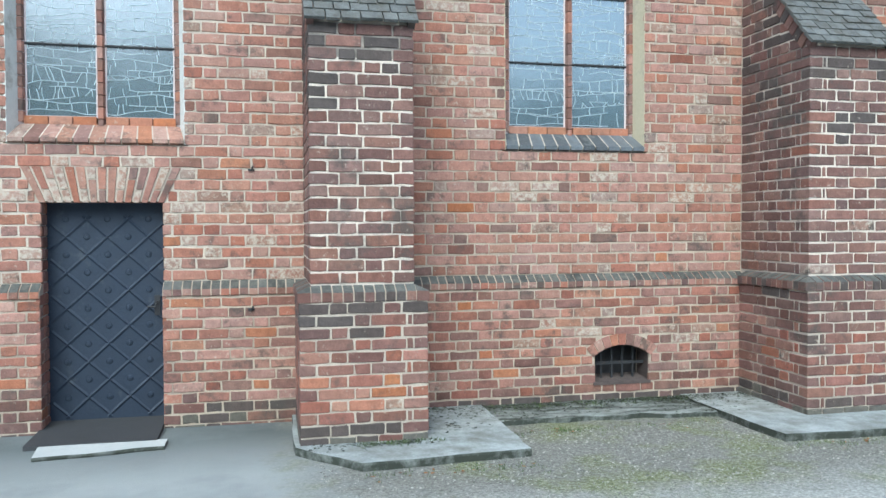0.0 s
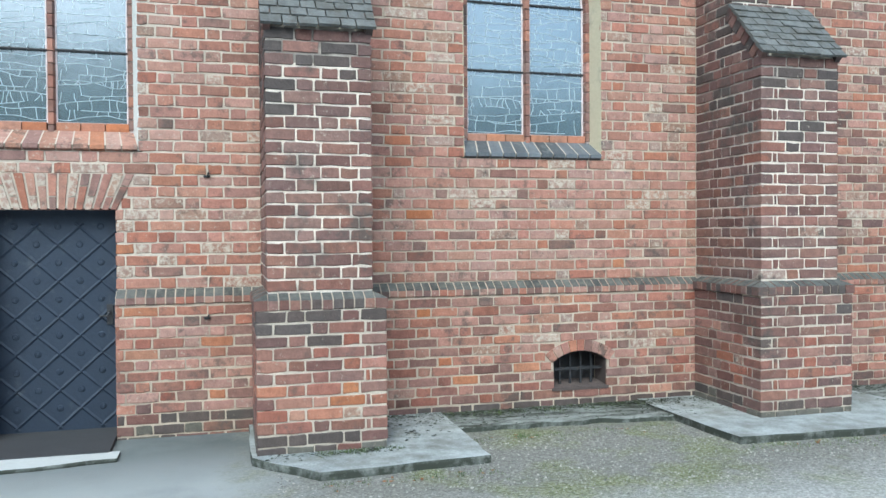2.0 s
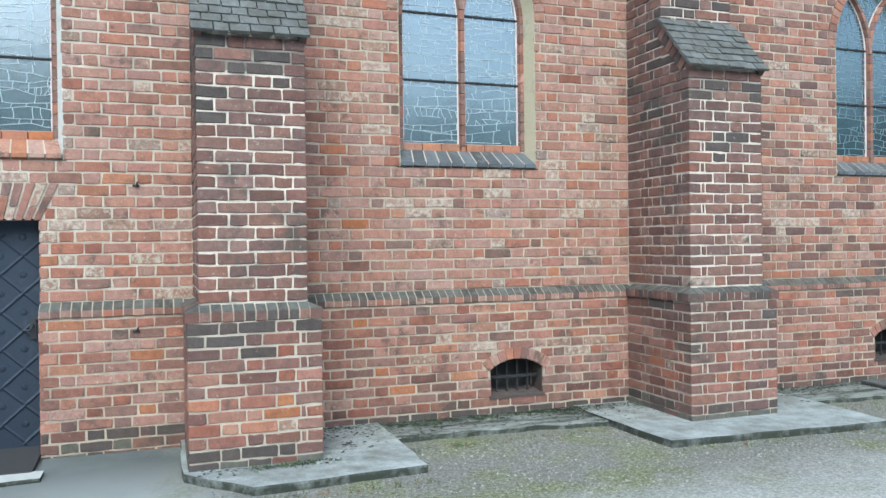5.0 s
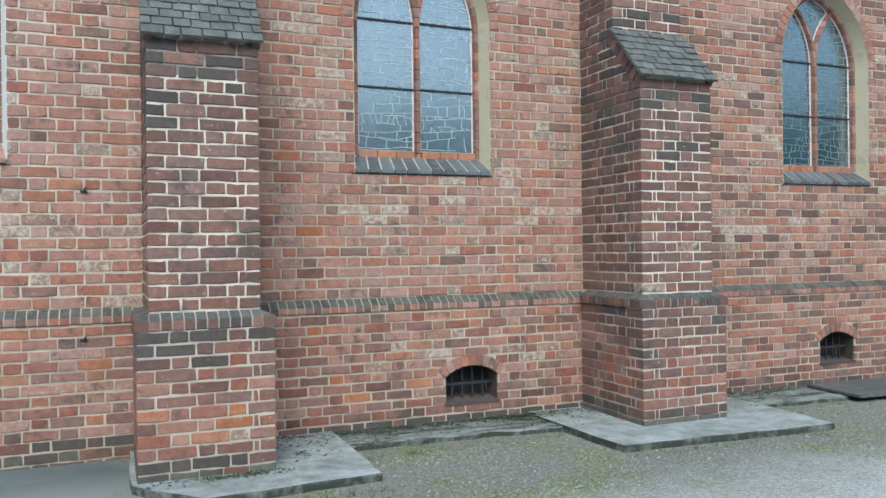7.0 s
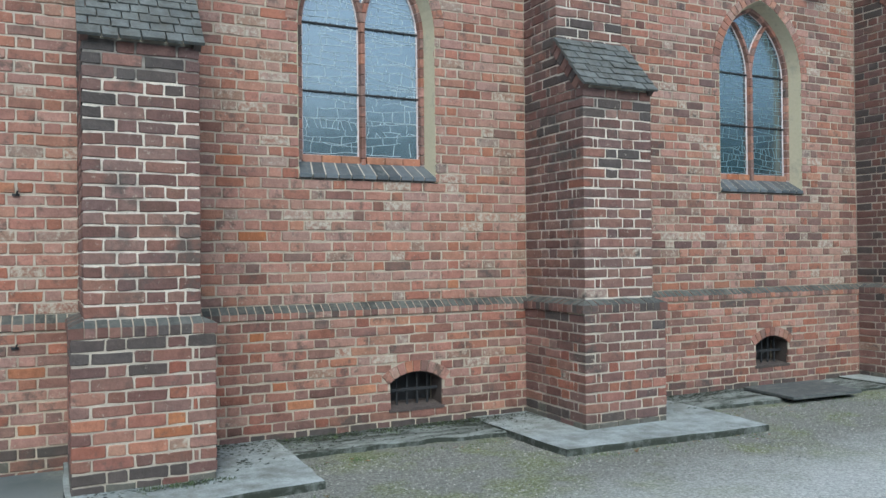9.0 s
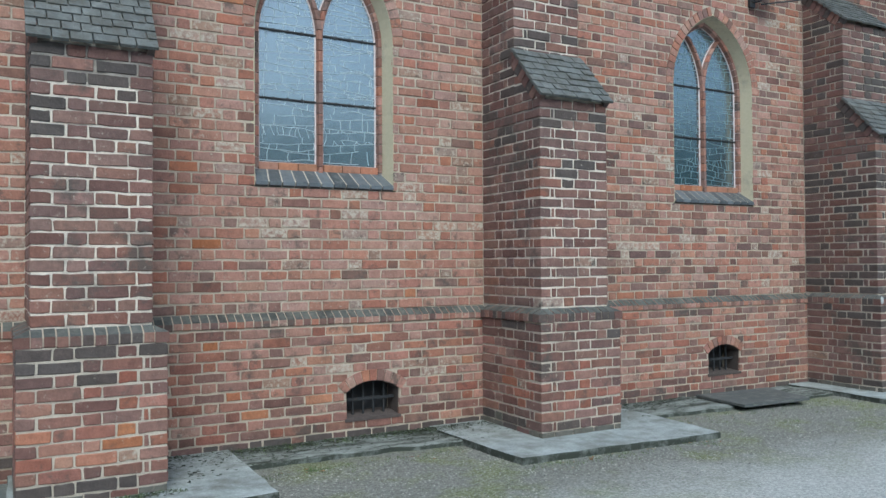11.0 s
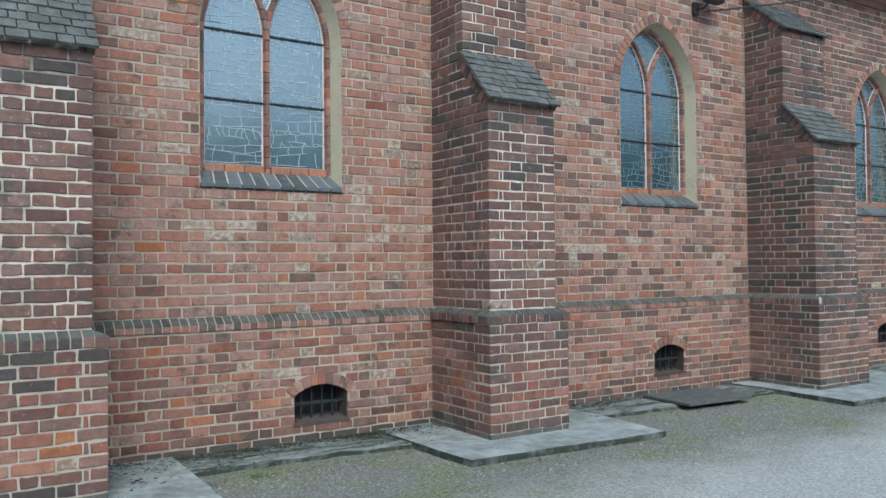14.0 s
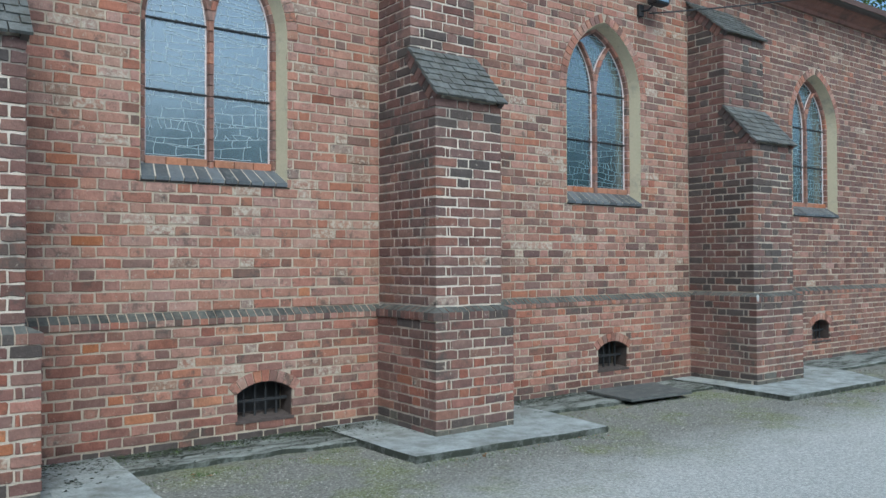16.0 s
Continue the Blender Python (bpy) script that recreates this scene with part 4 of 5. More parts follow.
# ---- cellar vents ----
def vent(v, owner):
    cx, z0, z1, w = v
    _, (x, cz, r, a) = vent_outline(v)
    nn = 9
    for k in range(nn):
        a0 = math.pi / 2 + a + 0.06 - (2 * a + 0.12) * (k + 0.05) / nn
        a1 = math.pi / 2 + a + 0.06 - (2 * a + 0.12) * (k + 0.95) / nn
        bm = bmesh.new()
        wedge(bm, cx, cz, r + 0.004, r + 0.112, a1, a0, PLINTH_Y - 0.004, PLINTH_Y + 0.12)
        part("arch_brick", bm, BRICK[pick({"red": 6, "rose": 4, "brown": 1}), "object"], owner)
    ring, _ = vent_outline(v, -0.004)
    ring = ring[1:] + ring[:1]
    bm = bmesh.new()
    grown = [(x + (0.02 if x > cx else -0.02), z + 0.02 * (z > z1 - 0.02)) for x, z in ring]
    strip(bm, [[(p[0], PLINTH_Y + 0.02, p[1]), (q[0], PLINTH_Y + 0.02, q[1]), (q[0], 0.17, q[1]), (p[0], 0.17, p[1])] for p, q in zip(ring, grown)], None)
    part("vent_lining", bm, BRICK["soot", "object"], owner, "dark brick lining of the cellar opening")
    grille = tagged(new("vent_grille"), "dark iron bar grille in an arched cellar opening", "grille", "cellar grilles")
    grille.location = (cx, 0.04, z0)
    for k in range(1, 5):
        xx = -w + 2 * w * k / 5
        top = cz + math.sqrt(r * r - xx * xx) - z0
        bm = bmesh.new()
        box(bm, xx - 0.009, xx + 0.009, -0.009, 0.009, -0.01, top + 0.01)
        part("bar", bm, IRON, grille)
    bm = bmesh.new()
    box(bm, -w - 0.01, w + 0.01, -0.02, -0.009, 0.15, 0.18)
    part("crossbar", bm, IRON, grille)
    # near-black panel stands in for the darkness behind the bars
    bm = bmesh.new()
    box(bm, -w - 0.02, w + 0.02, 0.16, 0.18, -0.02, 0.4)
    part("backing", bm, IRON, grille, "dark panel added in place of the unlit cellar")
    bm = bmesh.new()
    prism(bm, [(cx - w - 0.02, PLINTH_Y - 0.008, z0 - 0.03), (cx - w - 0.02, 0.2, z0 - 0.03), (cx - w - 0.02, 0.2, z0 + 0.03), (cx - w - 0.02, PLINTH_Y - 0.008, z0)], (2 * w + 0.04, 0, 0))
    part("vent_sill", bm, BRICK["soot", "object"], owner)


for v, owner in zip(VENTS, (plinths[2], plinths[3], plinths[4])):
    vent(v, owner)


# ---- buttresses ----
# joints across the fronts, course by course from the foot of a stage
BROAD = [[0, 0.13, 0.18, 0.46, 0.60, 0.88], [0, 0.27, 0.41, 0.68, 0.81]]
NARROW = [[0, 0.27, 0.41, 0.69], [0, 0.13, 0.18, 0.46, 0.61]]
FIRST_LOW = [[0, 0.235, 0.375, 0.655, 0.795], [0, 0.13, 0.42, 0.555, 0.835, 0.885]]
FIRST_HIGH = [[0, 0.235, 0.375, 0.655], [0, 0.14, 0.43, 0.575, 0.715], [0, 0.235, 0.375, 0.655], [0, 0.14, 0.43, 0.715]]
FIRST_ODD = [(-0.29, 0.62, "orange"), (-0.90, 0.62, "orange"), (-0.47, 0.525, "orange"), (-0.27, 0.525, "orange"), (-0.71, 0.43, "orange"), (-0.10, 0.81, "red")]


def weathering(pier, x0, x1, y_low, z_low, y_high, z_high, rows):
    """A sloped slate roof on the buttress: bed, courses of slates and bricks on edge along the verges."""
    bm = bmesh.new()
    prism(bm, [(x0 + 0.02, y_low + 0.06, z_low - 0.015), (x0 + 0.02, y_high + 0.02, z_low - 0.015), (x0 + 0.02, y_high + 0.02, z_high - 0.02), (x0 + 0.02, y_high, z_high - 0.03)], (x1 - x0 - 0.04, 0, 0))
    part("slope_bed", bm, MORTAR, pier)
    way = Vector((0, y_high - y_low, z_high - z_low))
    length = way.length
    way.normalize()
    out = Vector((0, -way.z, way.y))
    over = 0.035
    for i in range(rows):
        s = length * i / rows
        n = 6
        w = (x1 - x0 + 2 * over) / n
        cuts = [x0 - over] + [x0 - over + (k + (0.5 if i % 2 else 0.0)) * w + rng.uniform(-0.02, 0.02) for k in range(0 if i % 2 else 1, n)] + [x1 + over]
        for a, b in zip(cuts, cuts[1:]):
            if b - a < 0.02:
                continue
            bm = bmesh.new()
            base = Vector((0, y_low, z_low)) + way * (s - 0.012 + rng.uniform(-0.012, 0.010))
            up = out * (0.032 + rng.uniform(0, 0.010))
            hi = base + way * (length / rows + 0.03) if i < rows - 1 else Vector((0, y_high, z_high))
            p = [(a + 0.006, *(base + up).yz), (b - 0.006, *(base + up).yz), (b - 0.004, *(hi + out * 0.022).yz), (a + 0.004, *(hi + out * 0.022).yz)]
            prism(bm, p, -out * 0.026)
            part("slate", bm, SLATE, pier)
    nb = max(4, round(length / 0.092))
    for s in (0, 1):
        for k in range(nb):
            a = Vector((0, y_low, z_low)) + way * (length * (k + 0.06) / nb)
            b = Vector((0, y_low, z_low)) + way * (length * (k + 0.94) / nb)
            d = -out * (0.125 if k else 0.06)
            xa = x0 - 0.010 if s == 0 else x1 - 0.046
            o2 = out * 0.012
            bm = bmesh.new()
            prism(bm, [(xa, *(a + o2).yz), (xa, *(b + o2).yz), (xa, *(b + d).yz), (xa, *(a + d).yz)], (0.056, 0, 0))
            part("verge_brick", bm, BRICK[pick({"brown": 4, "soot": 4, "maroon": 4}), "object"], pier)


def buttress(p, label, sooty, cuts_low, cuts_high, odd=(), lime=LIME):
    px0, px1, x0, x1 = p
    FY, PY = -1.06, -1.16
    pier = tagged(new("buttress"), label, "buttress", "wall buttresses", "structure")
    pier.location = (0, 0, 0)
    core = 0.008
    bm = bmesh.new()
    box(bm, x0 + core, x1 - core, FY + core, 0.02, 0.0, 3.15)
    core += 0.002
    prism(bm, [(x0 + core, -0.61, 3.419), (x0 + core, 0.02, 3.419), (x0 + core, 0.02, 5.56), (x0 + core, -0.02, 5.54), (x0 + core, -0.61, 5.0)], (x1 - x0 - 2 * core, 0, 0))
    core -= 0.002
    part("core", bm, lime, pier, "pale lime mortar core")
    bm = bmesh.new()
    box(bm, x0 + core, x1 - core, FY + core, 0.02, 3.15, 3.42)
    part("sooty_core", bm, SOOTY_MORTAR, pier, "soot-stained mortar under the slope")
    bm = bmesh.new()
    box(bm, px0 + core, px1 - core, PY + core, -0.05, 0.0, 1.238)
    part("plinth_core", bm, PALE_MORTAR, pier)
    work = Brickwork(pier, ((x0 + x1) / 2 - 0.3, -1.1, 1.6), 300)

    def mixing(u, z):
        t = noise.noise((u * 2.1 + p[0], z * 1.7, 2.0))
        if z < 0.22:
            return BASE_MIX
        if 2.75 + 0.5 * t < z < 3.5 or 0.98 + 0.15 * t < z < 1.30:
            return SOOT_MIX
        if z > 3.5:
            return SOOT_MIX if t > -0.1 else PIER_MIX
        if z < PLINTH_TOP:
            return {"deep": 46, "red": 10, "brown": 34, "maroon": 10, "grey": 2} if t + sooty < 0.15 else PIER_MIX
        return (SOOT_MIX if t > 0.0 else {"maroon": 70, "brown": 20, "soot": 10}) if sooty > 0.3 else PIER_MIX

    def stage(ax0, ax1, fy, back, z0, rows, course, cuts):
        front = Face((ax0, fy, 0), 0)
        w = ax1 - ax0
        left, right = Face((ax0, 0, 0), -90), Face((ax1, 0, 0), 90)
        deep = -fy
        for i in range(rows):
            lo = z0 + i * course
            h = course - JOINT
            # front: stretchers and headers, fixed to both corners
            row = cuts[i % len(cuts)]
            odd_row = row[1] > 0.2
            row = [c for c in row if c < w - 0.05] + [w]
            js = [c + (rng.uniform(-0.008, 0.008) if 0 < c < w else 0) for c in row]
            for a, b in zip(js, js[1:]):
                first, last = a == 0, b == w
                ret = 0.13 if odd_row else 0.27
                s, e = a + (0 if first else JOINT / 2), b - (0 if last else JOINT / 2)
                kind = pick(mixing(ax0 + a, lo))
                for ux, uz, special in odd:
                    if a < ux - ax0 < b and lo < uz < lo + course:
                        kind = special
                depth = ret - JOINT if (first or last) else 0.03
                work.add(front, s, e, lo + JOINT / 2, lo + JOINT / 2 + h + rng.choice((-0.003, 0, 0.002)), kind, rng.uniform(-0.002, 0.003), depth)
            ret = 0.13 if odd_row else 0.27
            for face, flip in ((left, 1), (right, -1)):
                # from the return back to the wall
                d = ret
                seq = [0.14, 0.275] if not odd_row else [0.07, 0.275, 0.14]
                k = 0
                while d < deep - back - 0.03:
                    step = seq[k % len(seq)] if k < len(seq) else (0.275 if (k + odd_row) % 2 else 0.14)
                    e = min(d + step, deep - back)
                    if deep - back - e < 0.05:
                        e = deep - back
                    a, b = deep - e + JOINT / 2, deep - d - JOINT / 2
                    if flip == -1:
                        a, b = -b, -a
                    work.add(face, a, b, lo + JOINT / 2, lo + JOINT / 2 + h, pick(mixing(deep - d, lo)), rng.uniform(-0.002, 0.003))
                    d = e
                    k += 1

    stage(px0, px1, PY, 0.09, 0.19, 11, (1.236 - 0.19) / 11, cuts_low)
    # foot course below, a little proud
    work_low = Face((px0, PY, 0), 0)
    u = 0.0
    while u < px1 - px0 - 0.02:
        e = min(u + rng.uniform(0.14, 0.3), px1 - px0)
        work.add(work_low, u, e - 0.01, 0.06, 0.185, pick(FOOT_MIX), 0.004, 0.06)
        u = e
    u = 0.09
    while u < 1.09:
        e = min(u + rng.uniform(0.14, 0.3), 1.10)
        for face, a in ((Face((px0, 0, 0), -90), u), (Face((px1, 0, 0), 90), -e)):
            work.add(face, a + 0.006, a + e - u - 0.006, 0.06, 0.185, pick(FOOT_MIX), 0.003)
        u = e
    rows = 21
    stage(x0, x1, FY, 0.0, 1.372, rows, (3.42 - 1.372) / rows, cuts_high)
    # upper stage
    top_z = 5.02
    stage(x0, x1, -0.62, 0.0, 3.42, 16, (top_z - 3.42) / 16, cuts_high)
    # side courses that step up under the two slopes
    for y_low, y_high, za, zb, rows in ((FY, -0.62, 3.42, 3.93, 5), (-0.62, 0.0, top_z, 5.56, 6)):
        for i in range(rows):
            lo = za + i * 0.0975
            e = y_low + (y_high - y_low) * (lo + 0.06 - za) / (zb - za) + 0.015
            d, k = -y_high, i
            while -e - d > 0.03:
                step = min(0.275 if k % 2 else 0.14, -e - d)
                for face, a in ((Face((x0, 0, 0), -90), d), (Face((x1, 0, 0), 90), -d - step)):
                    work.add(face, a + JOINT / 2, a + step - JOINT / 2, lo + JOINT / 2, lo + 0.0975 - JOINT / 2, pick(SOOT_MIX if rng.random() < 0.6 else PIER_MIX), 0.0)
                d += step
                k += 1
    bm = bmesh.new()
    for y0_, z0_, y1_, z1_ in ((FY + 0.012, 3.421, -0.59, 3.93), (-0.6, top_z - 0.01, 0.01, 5.53)):
        prism(bm, [(x0 + 0.009, y0_, z0_), (x0 + 0.009, y1_, z0_), (x0 + 0.009, y1_, z1_)], (x1 - x0 - 0.018, 0, 0))
    part("gable_core", bm, lime, pier)
    work.finish()
    weathering(pier, x0, x1, FY - 0.045, 3.425, -0.60, 3.985, 7)
    weathering(pier, x0, x1, -0.665, top_z + 0.005, 0.0, 5.60, 9)
    for face, a, b in ((Face((0, FY, 0), 0), x0, x1), (Face((x0, 0, 0), -90), 0.10, 1.057), (Face((x1, 0, 0), 90), -1.057, -0.10)):
        string_course(pier, face, a, b, 1.238, where="pier")
    string_corner(pier, x0, FY, -1, 1.238)
    string_corner(pier, x1, FY, 1, 1.238)
    return pier


buttress(PIERS[0], "sooty red brick buttress with pale joints and slate slope", 0.0, FIRST_LOW, FIRST_HIGH, FIRST_ODD)
buttress(PIERS[1], "dark red brick buttress with stepped slate slope", 0.02, BROAD, NARROW)
buttress(PIERS[2], "dark weathered brick buttress with two slate slopes", 0.45, BROAD, BROAD, lime=PALE_MORTAR)

# string course along the walls
for n, (x0, x1) in enumerate(RUNS):
    a, b = max(x0, -6.0), min(x1, 20.0)
    for p in PIERS:
        if abs(a - p[1]) < 0.1:
            a = p[3] + 0.004
        if abs(b - p[0]) < 0.1:
            b = p[2] - 0.004
    string_course(plinths[n], FRONT, a, b)

# ---- lamp and cable ----
lamp = tagged(new("wall_lamp"), "dark metal floodlight on a wall bracket", "lamp")
lamp.location = (7.74, -0.02, 5.31)
bm = bmesh.new()
box(bm, -0.05, 0.05, -0.02, 0.02, -0.10, 0.06)
tube(bm, [(0, 0, -0.03), (0.02, -0.12, -0.04), (0.06, -0.2, 0.04)], 0.014, 8)
part("bracket", bm, IRON, lamp)
bm = bmesh.new()
prism(bm, [(-0.02, -0.14, 0.02), (0.26, -0.14, 0.02), (0.30, -0.14, 0.30), (-0.05, -0.14, 0.30)], (0, -0.16, 0))
bmesh.ops.bevel(bm, geom=bm.edges[:], offset=0.015, segments=2, affect="EDGES")
part("housing", bm, IRON, lamp)
bm = bmesh.new()
prism(bm, [(0.02, -0.302, 0.05), (0.22, -0.302, 0.05), (0.25, -0.302, 0.27), (-0.01, -0.302, 0.27)], (0, -0.01, 0))
part("lens", bm, GLASS, lamp, "clear grey lamp glass")
bm = bmesh.new()
a, b = Vector((7.76, -0.16, 5.22)), Vector((15.2, -2.4, 6.95))
tube(bm, [a + (b - a) * t + Vector((0, 0, -0.35 * 4 * t * (1 - t) * 0.35)) for t in [k / 24 for k in range(25)]], 0.011, 6)
tagged(part("cable", bm, IRON), "thin dark overhead cable strung from the lamp", "cable")


# rusty iron stubs in the wall
for x, y, z in ((-1.37, 0.0, 2.34), (-1.38, PLINTH_Y, 1.10)):
    bm = bmesh.new()
    tube(bm, [(x, y + 0.02, z), (x, y - 0.03, z + 0.004), (x + 0.008, y - 0.04, z + 0.03)], 0.008, 6)
    box(bm, x - 0.035, x + 0.02, y - 0.012, y + 0.004, z - 0.012, z + 0.006)
    tagged(part("wall_hook", bm, IRON), "small rusty iron hook driven into the brickwork", "hook")
bm = bmesh.new()
bmesh.ops.create_icosphere(bm, subdivisions=2, radius=0.05, matrix=Matrix.Translation((8.72, -1.158, 1.30)) @ Matrix.Diagonal((0.6, 0.25, 1, 1)))
tagged(part("lime_splash", bm, FRESH), "white lime splash on the buttress string course", "splash")


# ---- tree beyond the roof ----
def tree(x, y, height):
    t = tagged(new("tree"), "leafy green tree beyond the church roof", "tree")
    t.location = (x, y, 0)
    r = random.Random(3)
    bm = bmesh.new()
    tube(bm, [(0, 0, 0), (0.1, 0.05, height * 0.3), (0.0, 0.2, height * 0.6), (0.2, 0.1, height * 0.85)], [0.28, 0.22, 0.14, 0.05], 10)
    limbs = []
    for k in range(12):
        a, z = r.uniform(0, 6.28), height * r.uniform(0.35, 0.75)
        e = Vector((math.cos(a) * r.uniform(1.4, 2.8), math.sin(a) * r.uniform(1.4, 2.8), z + r.uniform(0.6, 2.0)))
        tube(bm, [(0.05, 0.1, z), tuple(Vector((0.05, 0.1, z)).lerp(e, 0.5) + Vector((0, 0, 0.2))), tuple(e)], [0.08, 0.05, 0.02], 6)
        limbs.append(e)
    part("trunk", bm, BARK, t)
    pts, quads = [], []
    for e in limbs + [Vector((0.2, 0.1, height * 0.92))] * 2:
        for _ in range(420):
            c = e + Vector((r.gauss(0, 0.75), r.gauss(0, 0.75), r.gauss(0, 0.6)))
            m = Euler((r.uniform(-1, 1), r.uniform(-1, 1), r.uniform(0, 6.28))).to_matrix()
            s = r.uniform(0.06, 0.12)
            o = len(pts)
            pts += [c + m @ Vector(q) * s for q in ((-1, 0, 0), (0, -0.5, 0.12), (1, 0, 0), (0, 0.5, 0.12))]
            quads.append((o, o + 1, o + 2, o + 3))
    data = bpy.data.meshes.new("crown")
    data.from_pydata(pts, [], quads)
    data.materials.append(LEAF)
    ob = new("crown", data)
    ob.parent = t


tree(26.0, 7.5, 11.5)


# ---- small things on the ground ----
def scatter(name, count, shape, region, mat, label, category, z=GROUND):
    r = random.Random(count)
    pts, faces = [], []
    n = 0
    while n < count:
        x, y = region(r)
        n += 1
        shape(r, x, y, z + 0.01 * (noise.noise((x * 0.6, y * 0.6, 0.3)) if y < -2.2 else 0), pts, faces)
    data = bpy.data.meshes.new(name)
    data.from_pydata(pts, [], faces)
    data.materials.append(mat)
    return tagged(new(name, data), label, category, kind="stuff")


def stone(r, x, y, z, pts, faces):
    s = r.choice((0.005, 0.006, 0.007, 0.009, 0.012)) * r.uniform(0.7, 1.3)
    o, a = len(pts), r.uniform(0, 3)
    for k in range(4):
        pts.append((x + s * math.cos(a + k * 1.57) * r.uniform(0.7, 1.2), y + s * math.sin(a + k * 1.57) * r.uniform(0.7, 1.2), z - 0.002))
    pts.append((x + r.uniform(-0.3, 0.3) * s, y, z + s * 0.6))
    for k in range(4):
        faces.append((o + k, o + (k + 1) % 4, o + 4))


def blade(r, x, y, z, pts, faces):
    for _ in range(7):
        a, h, w = r.uniform(0, 6.28), r.uniform(0.008, 0.028), 0.003
        px, py = x + r.gauss(0, 0.02), y + r.gauss(0, 0.02)
        o = len(pts)
        pts += [(px - w * math.sin(a), py + w * math.cos(a), z), (px + w * math.sin(a), py - w * math.cos(a), z), (px + h * 0.6 * math.cos(a), py + h * 0.6 * math.sin(a), z + h)]
        faces.append((o, o + 1, o + 2))


def litter(r, x, y, z, pts, faces):
    a, s = r.choice((0.0, 3.14)) + r.gauss(0, 0.7), r.uniform(0.008, 0.026)
    o = len(pts)
    for k, m in enumerate((1, r.uniform(0.2, 0.6), 1, r.uniform(0.2, 0.6))):
        pts.append((x + s * m * math.cos(a + k * 1.57), y + s * m * math.sin(a + k * 1.57), z + 0.004 + r.uniform(0, 0.008)))
    faces.append((o, o + 1, o + 2, o + 3))


yard = lambda r: (r.uniform(-0.9, 12), -0.95 - 1.75 * r.random() ** 1.2)
scatter("pebbles", 20000, stone, yard, PEBBLE, "scattered pale pebbles on the gravel yard", "pebbles")


def rim(r):
    x = r.uniform(-0.6, 12.5)
    edge = -1.78 if x < 0.7 or 2.8 < x < 5.1 or 8.1 < x < 10.6 else (-0.9 if x < 8.1 else -1.1)
    return x, edge - abs(r.gauss(0, 0.10 if x < 5.3 else 0.35))


scatter("grass_tufts", 420, blade, rim, GRASS, "short grass and moss tufts along the slab edges", "grass")
scatter("fallen_leaves", 160, litter, rim, FALLEN, "brown fallen leaves on the gravel", "leaves")
scatter("moss_tufts", 160, blade, lambda r: (r.uniform(0.0, 2.9), -0.12 - abs(r.gauss(0, 0.12))), GRASS, "moss and weeds along the wall foot", "moss", SLAB - 0.01)
scatter("moss_fringe", 130, litter, lambda r: (r.uniform(-0.95, 0.05), -1.19 - abs(r.gauss(0, 0.09))), MOSS, "dark moss fringe at the buttress foot", "moss", SLAB)
scatter("foot_weeds", 60, blade, lambda r: (r.uniform(-0.6, 0.1), -1.2 - abs(r.gauss(0, 0.05))), GRASS, "small weeds at the buttress foot", "weeds", SLAB)
def damp_side(r):
    """Beside the buttress feet, thinning out towards the front of the slabs."""
    x0 = r.choice((0.0, 0.0, 4.4, 9.84))
    return x0 + 0.04 + abs(r.gauss(0, 0.34)), -0.12 - 0.95 * r.random() ** 1.4


scatter("slab_moss", 240, litter, damp_side, MOSS, "dark moss crumbs on the concrete beside the buttress", "moss", SLAB + 0.002)
scatter("moss_scraps", 2600, litter, lambda r: (r.choice((r.gauss(0.8, 0.5), r.gauss(2.0, 0.6), min(r.gauss(2.9, 0.35), 3.38), min(r.gauss(2.9, 0.35), 3.38), r.gauss(5.6, 0.5))), -0.14 - min(abs(r.gauss(0, r.choice((0.1, 0.28)))), 0.7)), MOSS, "dark scraps of dry moss on the damp apron", "moss", SLAB - 0.008)

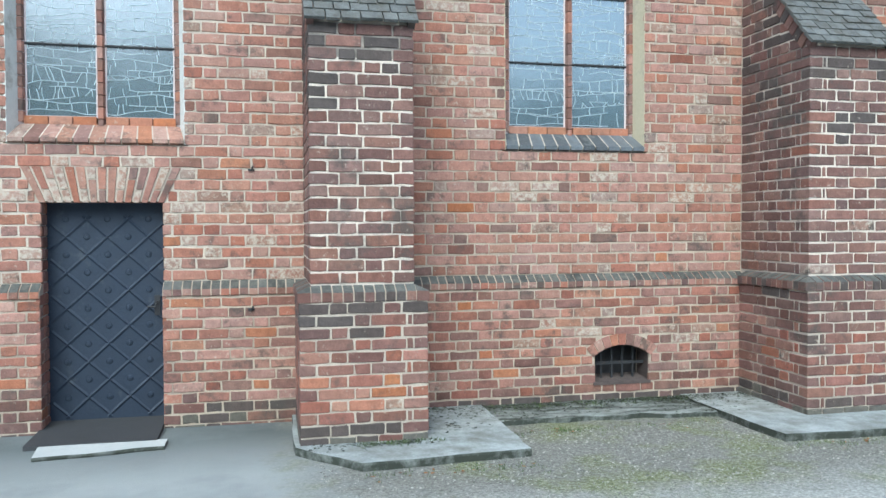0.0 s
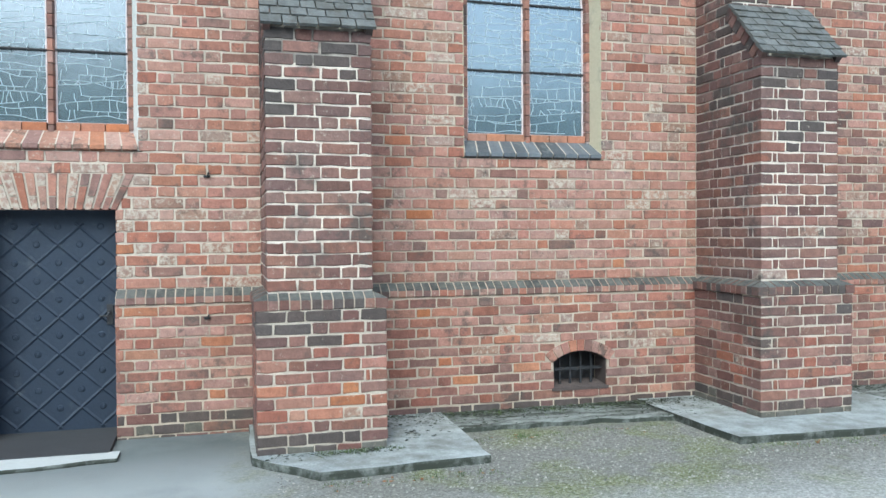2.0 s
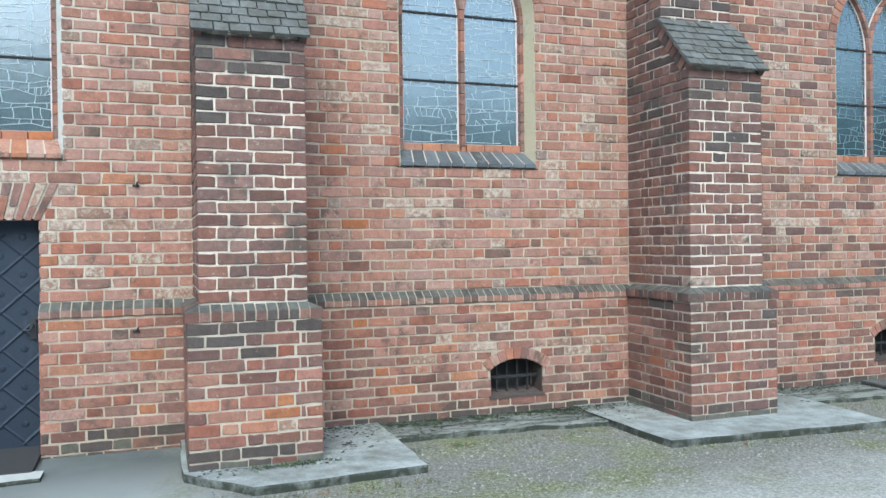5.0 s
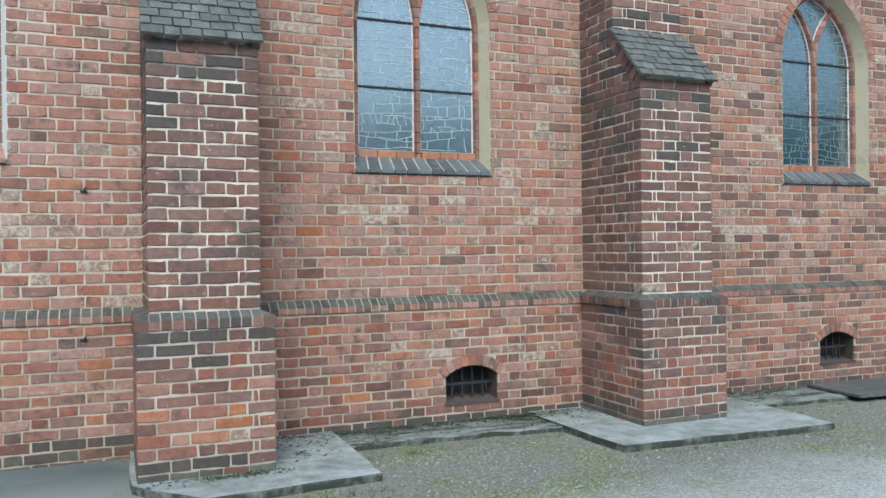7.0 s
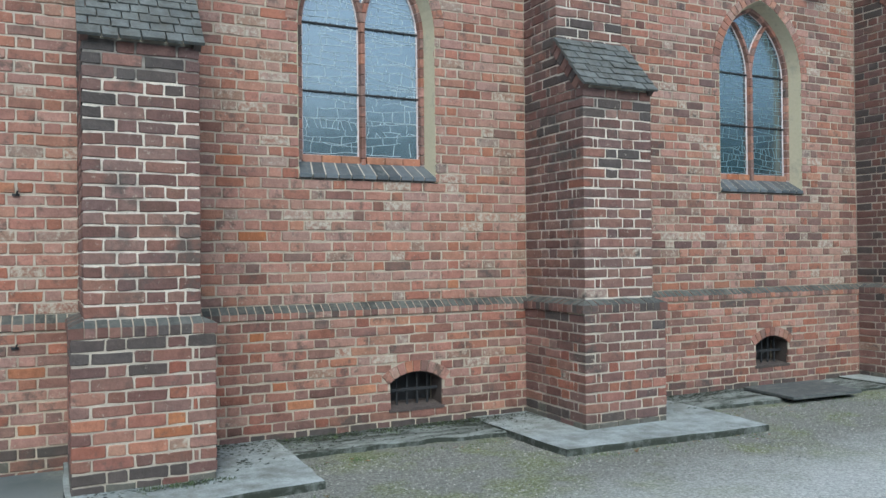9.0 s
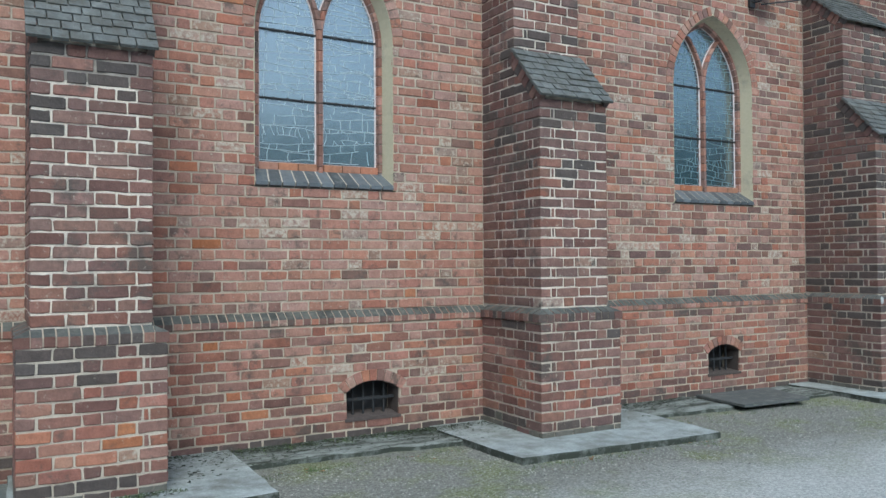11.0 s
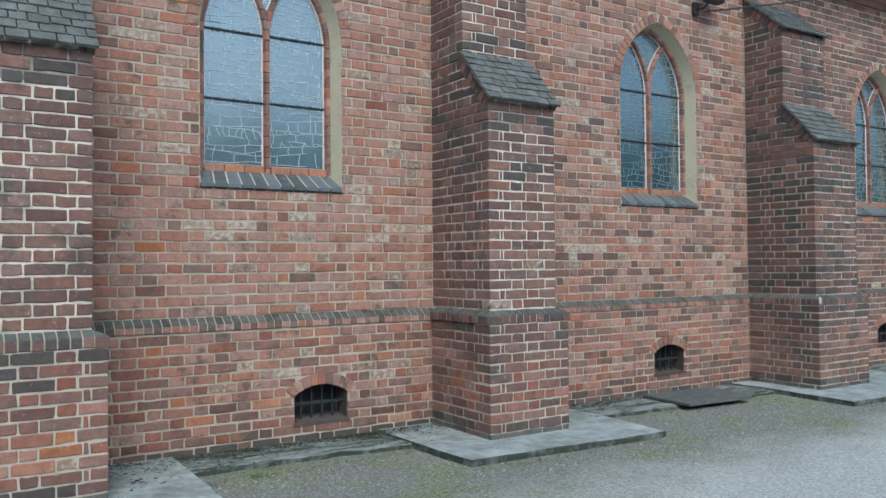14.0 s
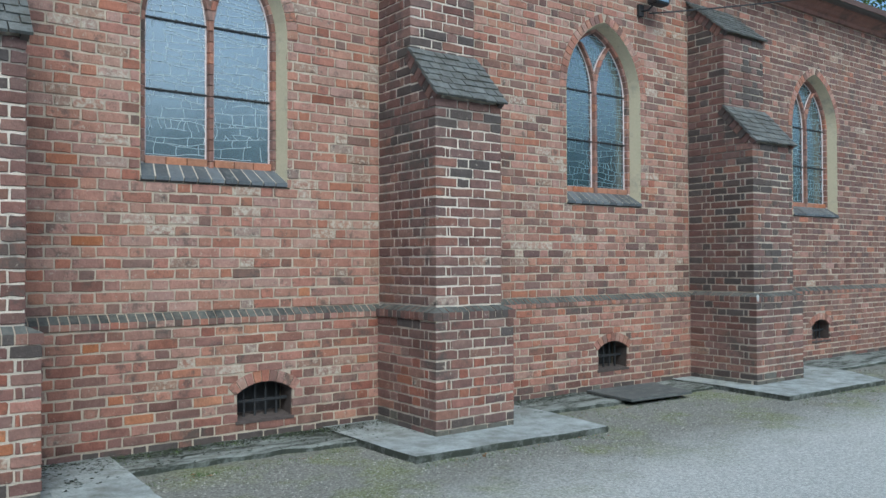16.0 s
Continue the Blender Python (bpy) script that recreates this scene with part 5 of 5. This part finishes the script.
# ---- courses of the walls, last ----
def wall_mix(u, z):
    t = noise.noise((u * 0.9, z * 0.9, 0.0))
    if u > 9.8:
        return {"red": 6, "rose": 2, "brown": 44, "maroon": 46, "grey": 3, "pale": 1}
    if u > 4.4:
        return {"red": 34, "rose": 32, "brown": 24 + 14 * t, "maroon": 6, "grey": 5, "pale": 3}
    if t > 0.3:
        return {"red": 46, "rose": 28, "brown": 18, "grey": 5, "pale": 2}
    if t < -0.25:
        return {"red": 48, "rose": 42, "orange": 6, "brown": 5, "pale": 2}
    return WALL_MIX


def low_mix(u, z):
    if z < (0.3 if u < -1.0 else 0.21):
        return BASE_MIX
    if noise.noise((u * 1.3, 4.0, 1.0)) * 0.35 + 0.42 > z:
        return {"brown": 32, "maroon": 20, "deep": 36, "rose": 6}
    if u > 4.4:
        return {"red": 34, "brown": 34, "maroon": 10, "rose": 20} if u < 9.0 else {"red": 12, "brown": 50, "maroon": 30, "rose": 4}
    return LOW_MIX


for n, (x0, x1) in enumerate(BAYS):
    work = Brickwork(walls[n], (max(min((x0 + x1) / 2, 7.0), -2.2), 0, 1.9), 300)
    lay(work, FRONT, max(x0, -5.2), min(x1, 17.0), STRING_TOP + 0.005, 48, COURSE, wall_blocks, wall_mix, odd=ODD_WALL)
    work.finish()
for n, (x0, x1) in enumerate(RUNS):
    work = Brickwork(plinths[n], (max(min((x0 + x1) / 2, 11.0), -3.3), 0, 0.7), 300)
    face = Face((0, PLINTH_Y, 0), 0)
    rows = 13
    lay(work, face, max(x0, -5.2), min(x1, 17.0), 0.007, rows, (1.214 - 0.007) / rows, plinth_blocks, low_mix, phase=0, odd=ODD_LOW)
    if n < 2:  # returns into the doorway
        side = Face((DOOR[0], 0, 0), 90) if n == 0 else Face((DOOR[1], 0, 0), -90)
        for i in range(20):
            z = 0.095 + i * 0.0975
            cut = 0.10 if i % 2 else 0.02
            for a, b in ((-0.085, cut), (cut + 0.012, 0.19)):
                if z > PLINTH_TOP:
                    a = max(a, 0.004)
                if b > a:
                    u0, u1 = (a, b) if n == 0 else (-b, -a)
                    work.add(side, u0, u1, z + 0.006, z + 0.09, pick(LOW_MIX), 0.002)
    work.finish()
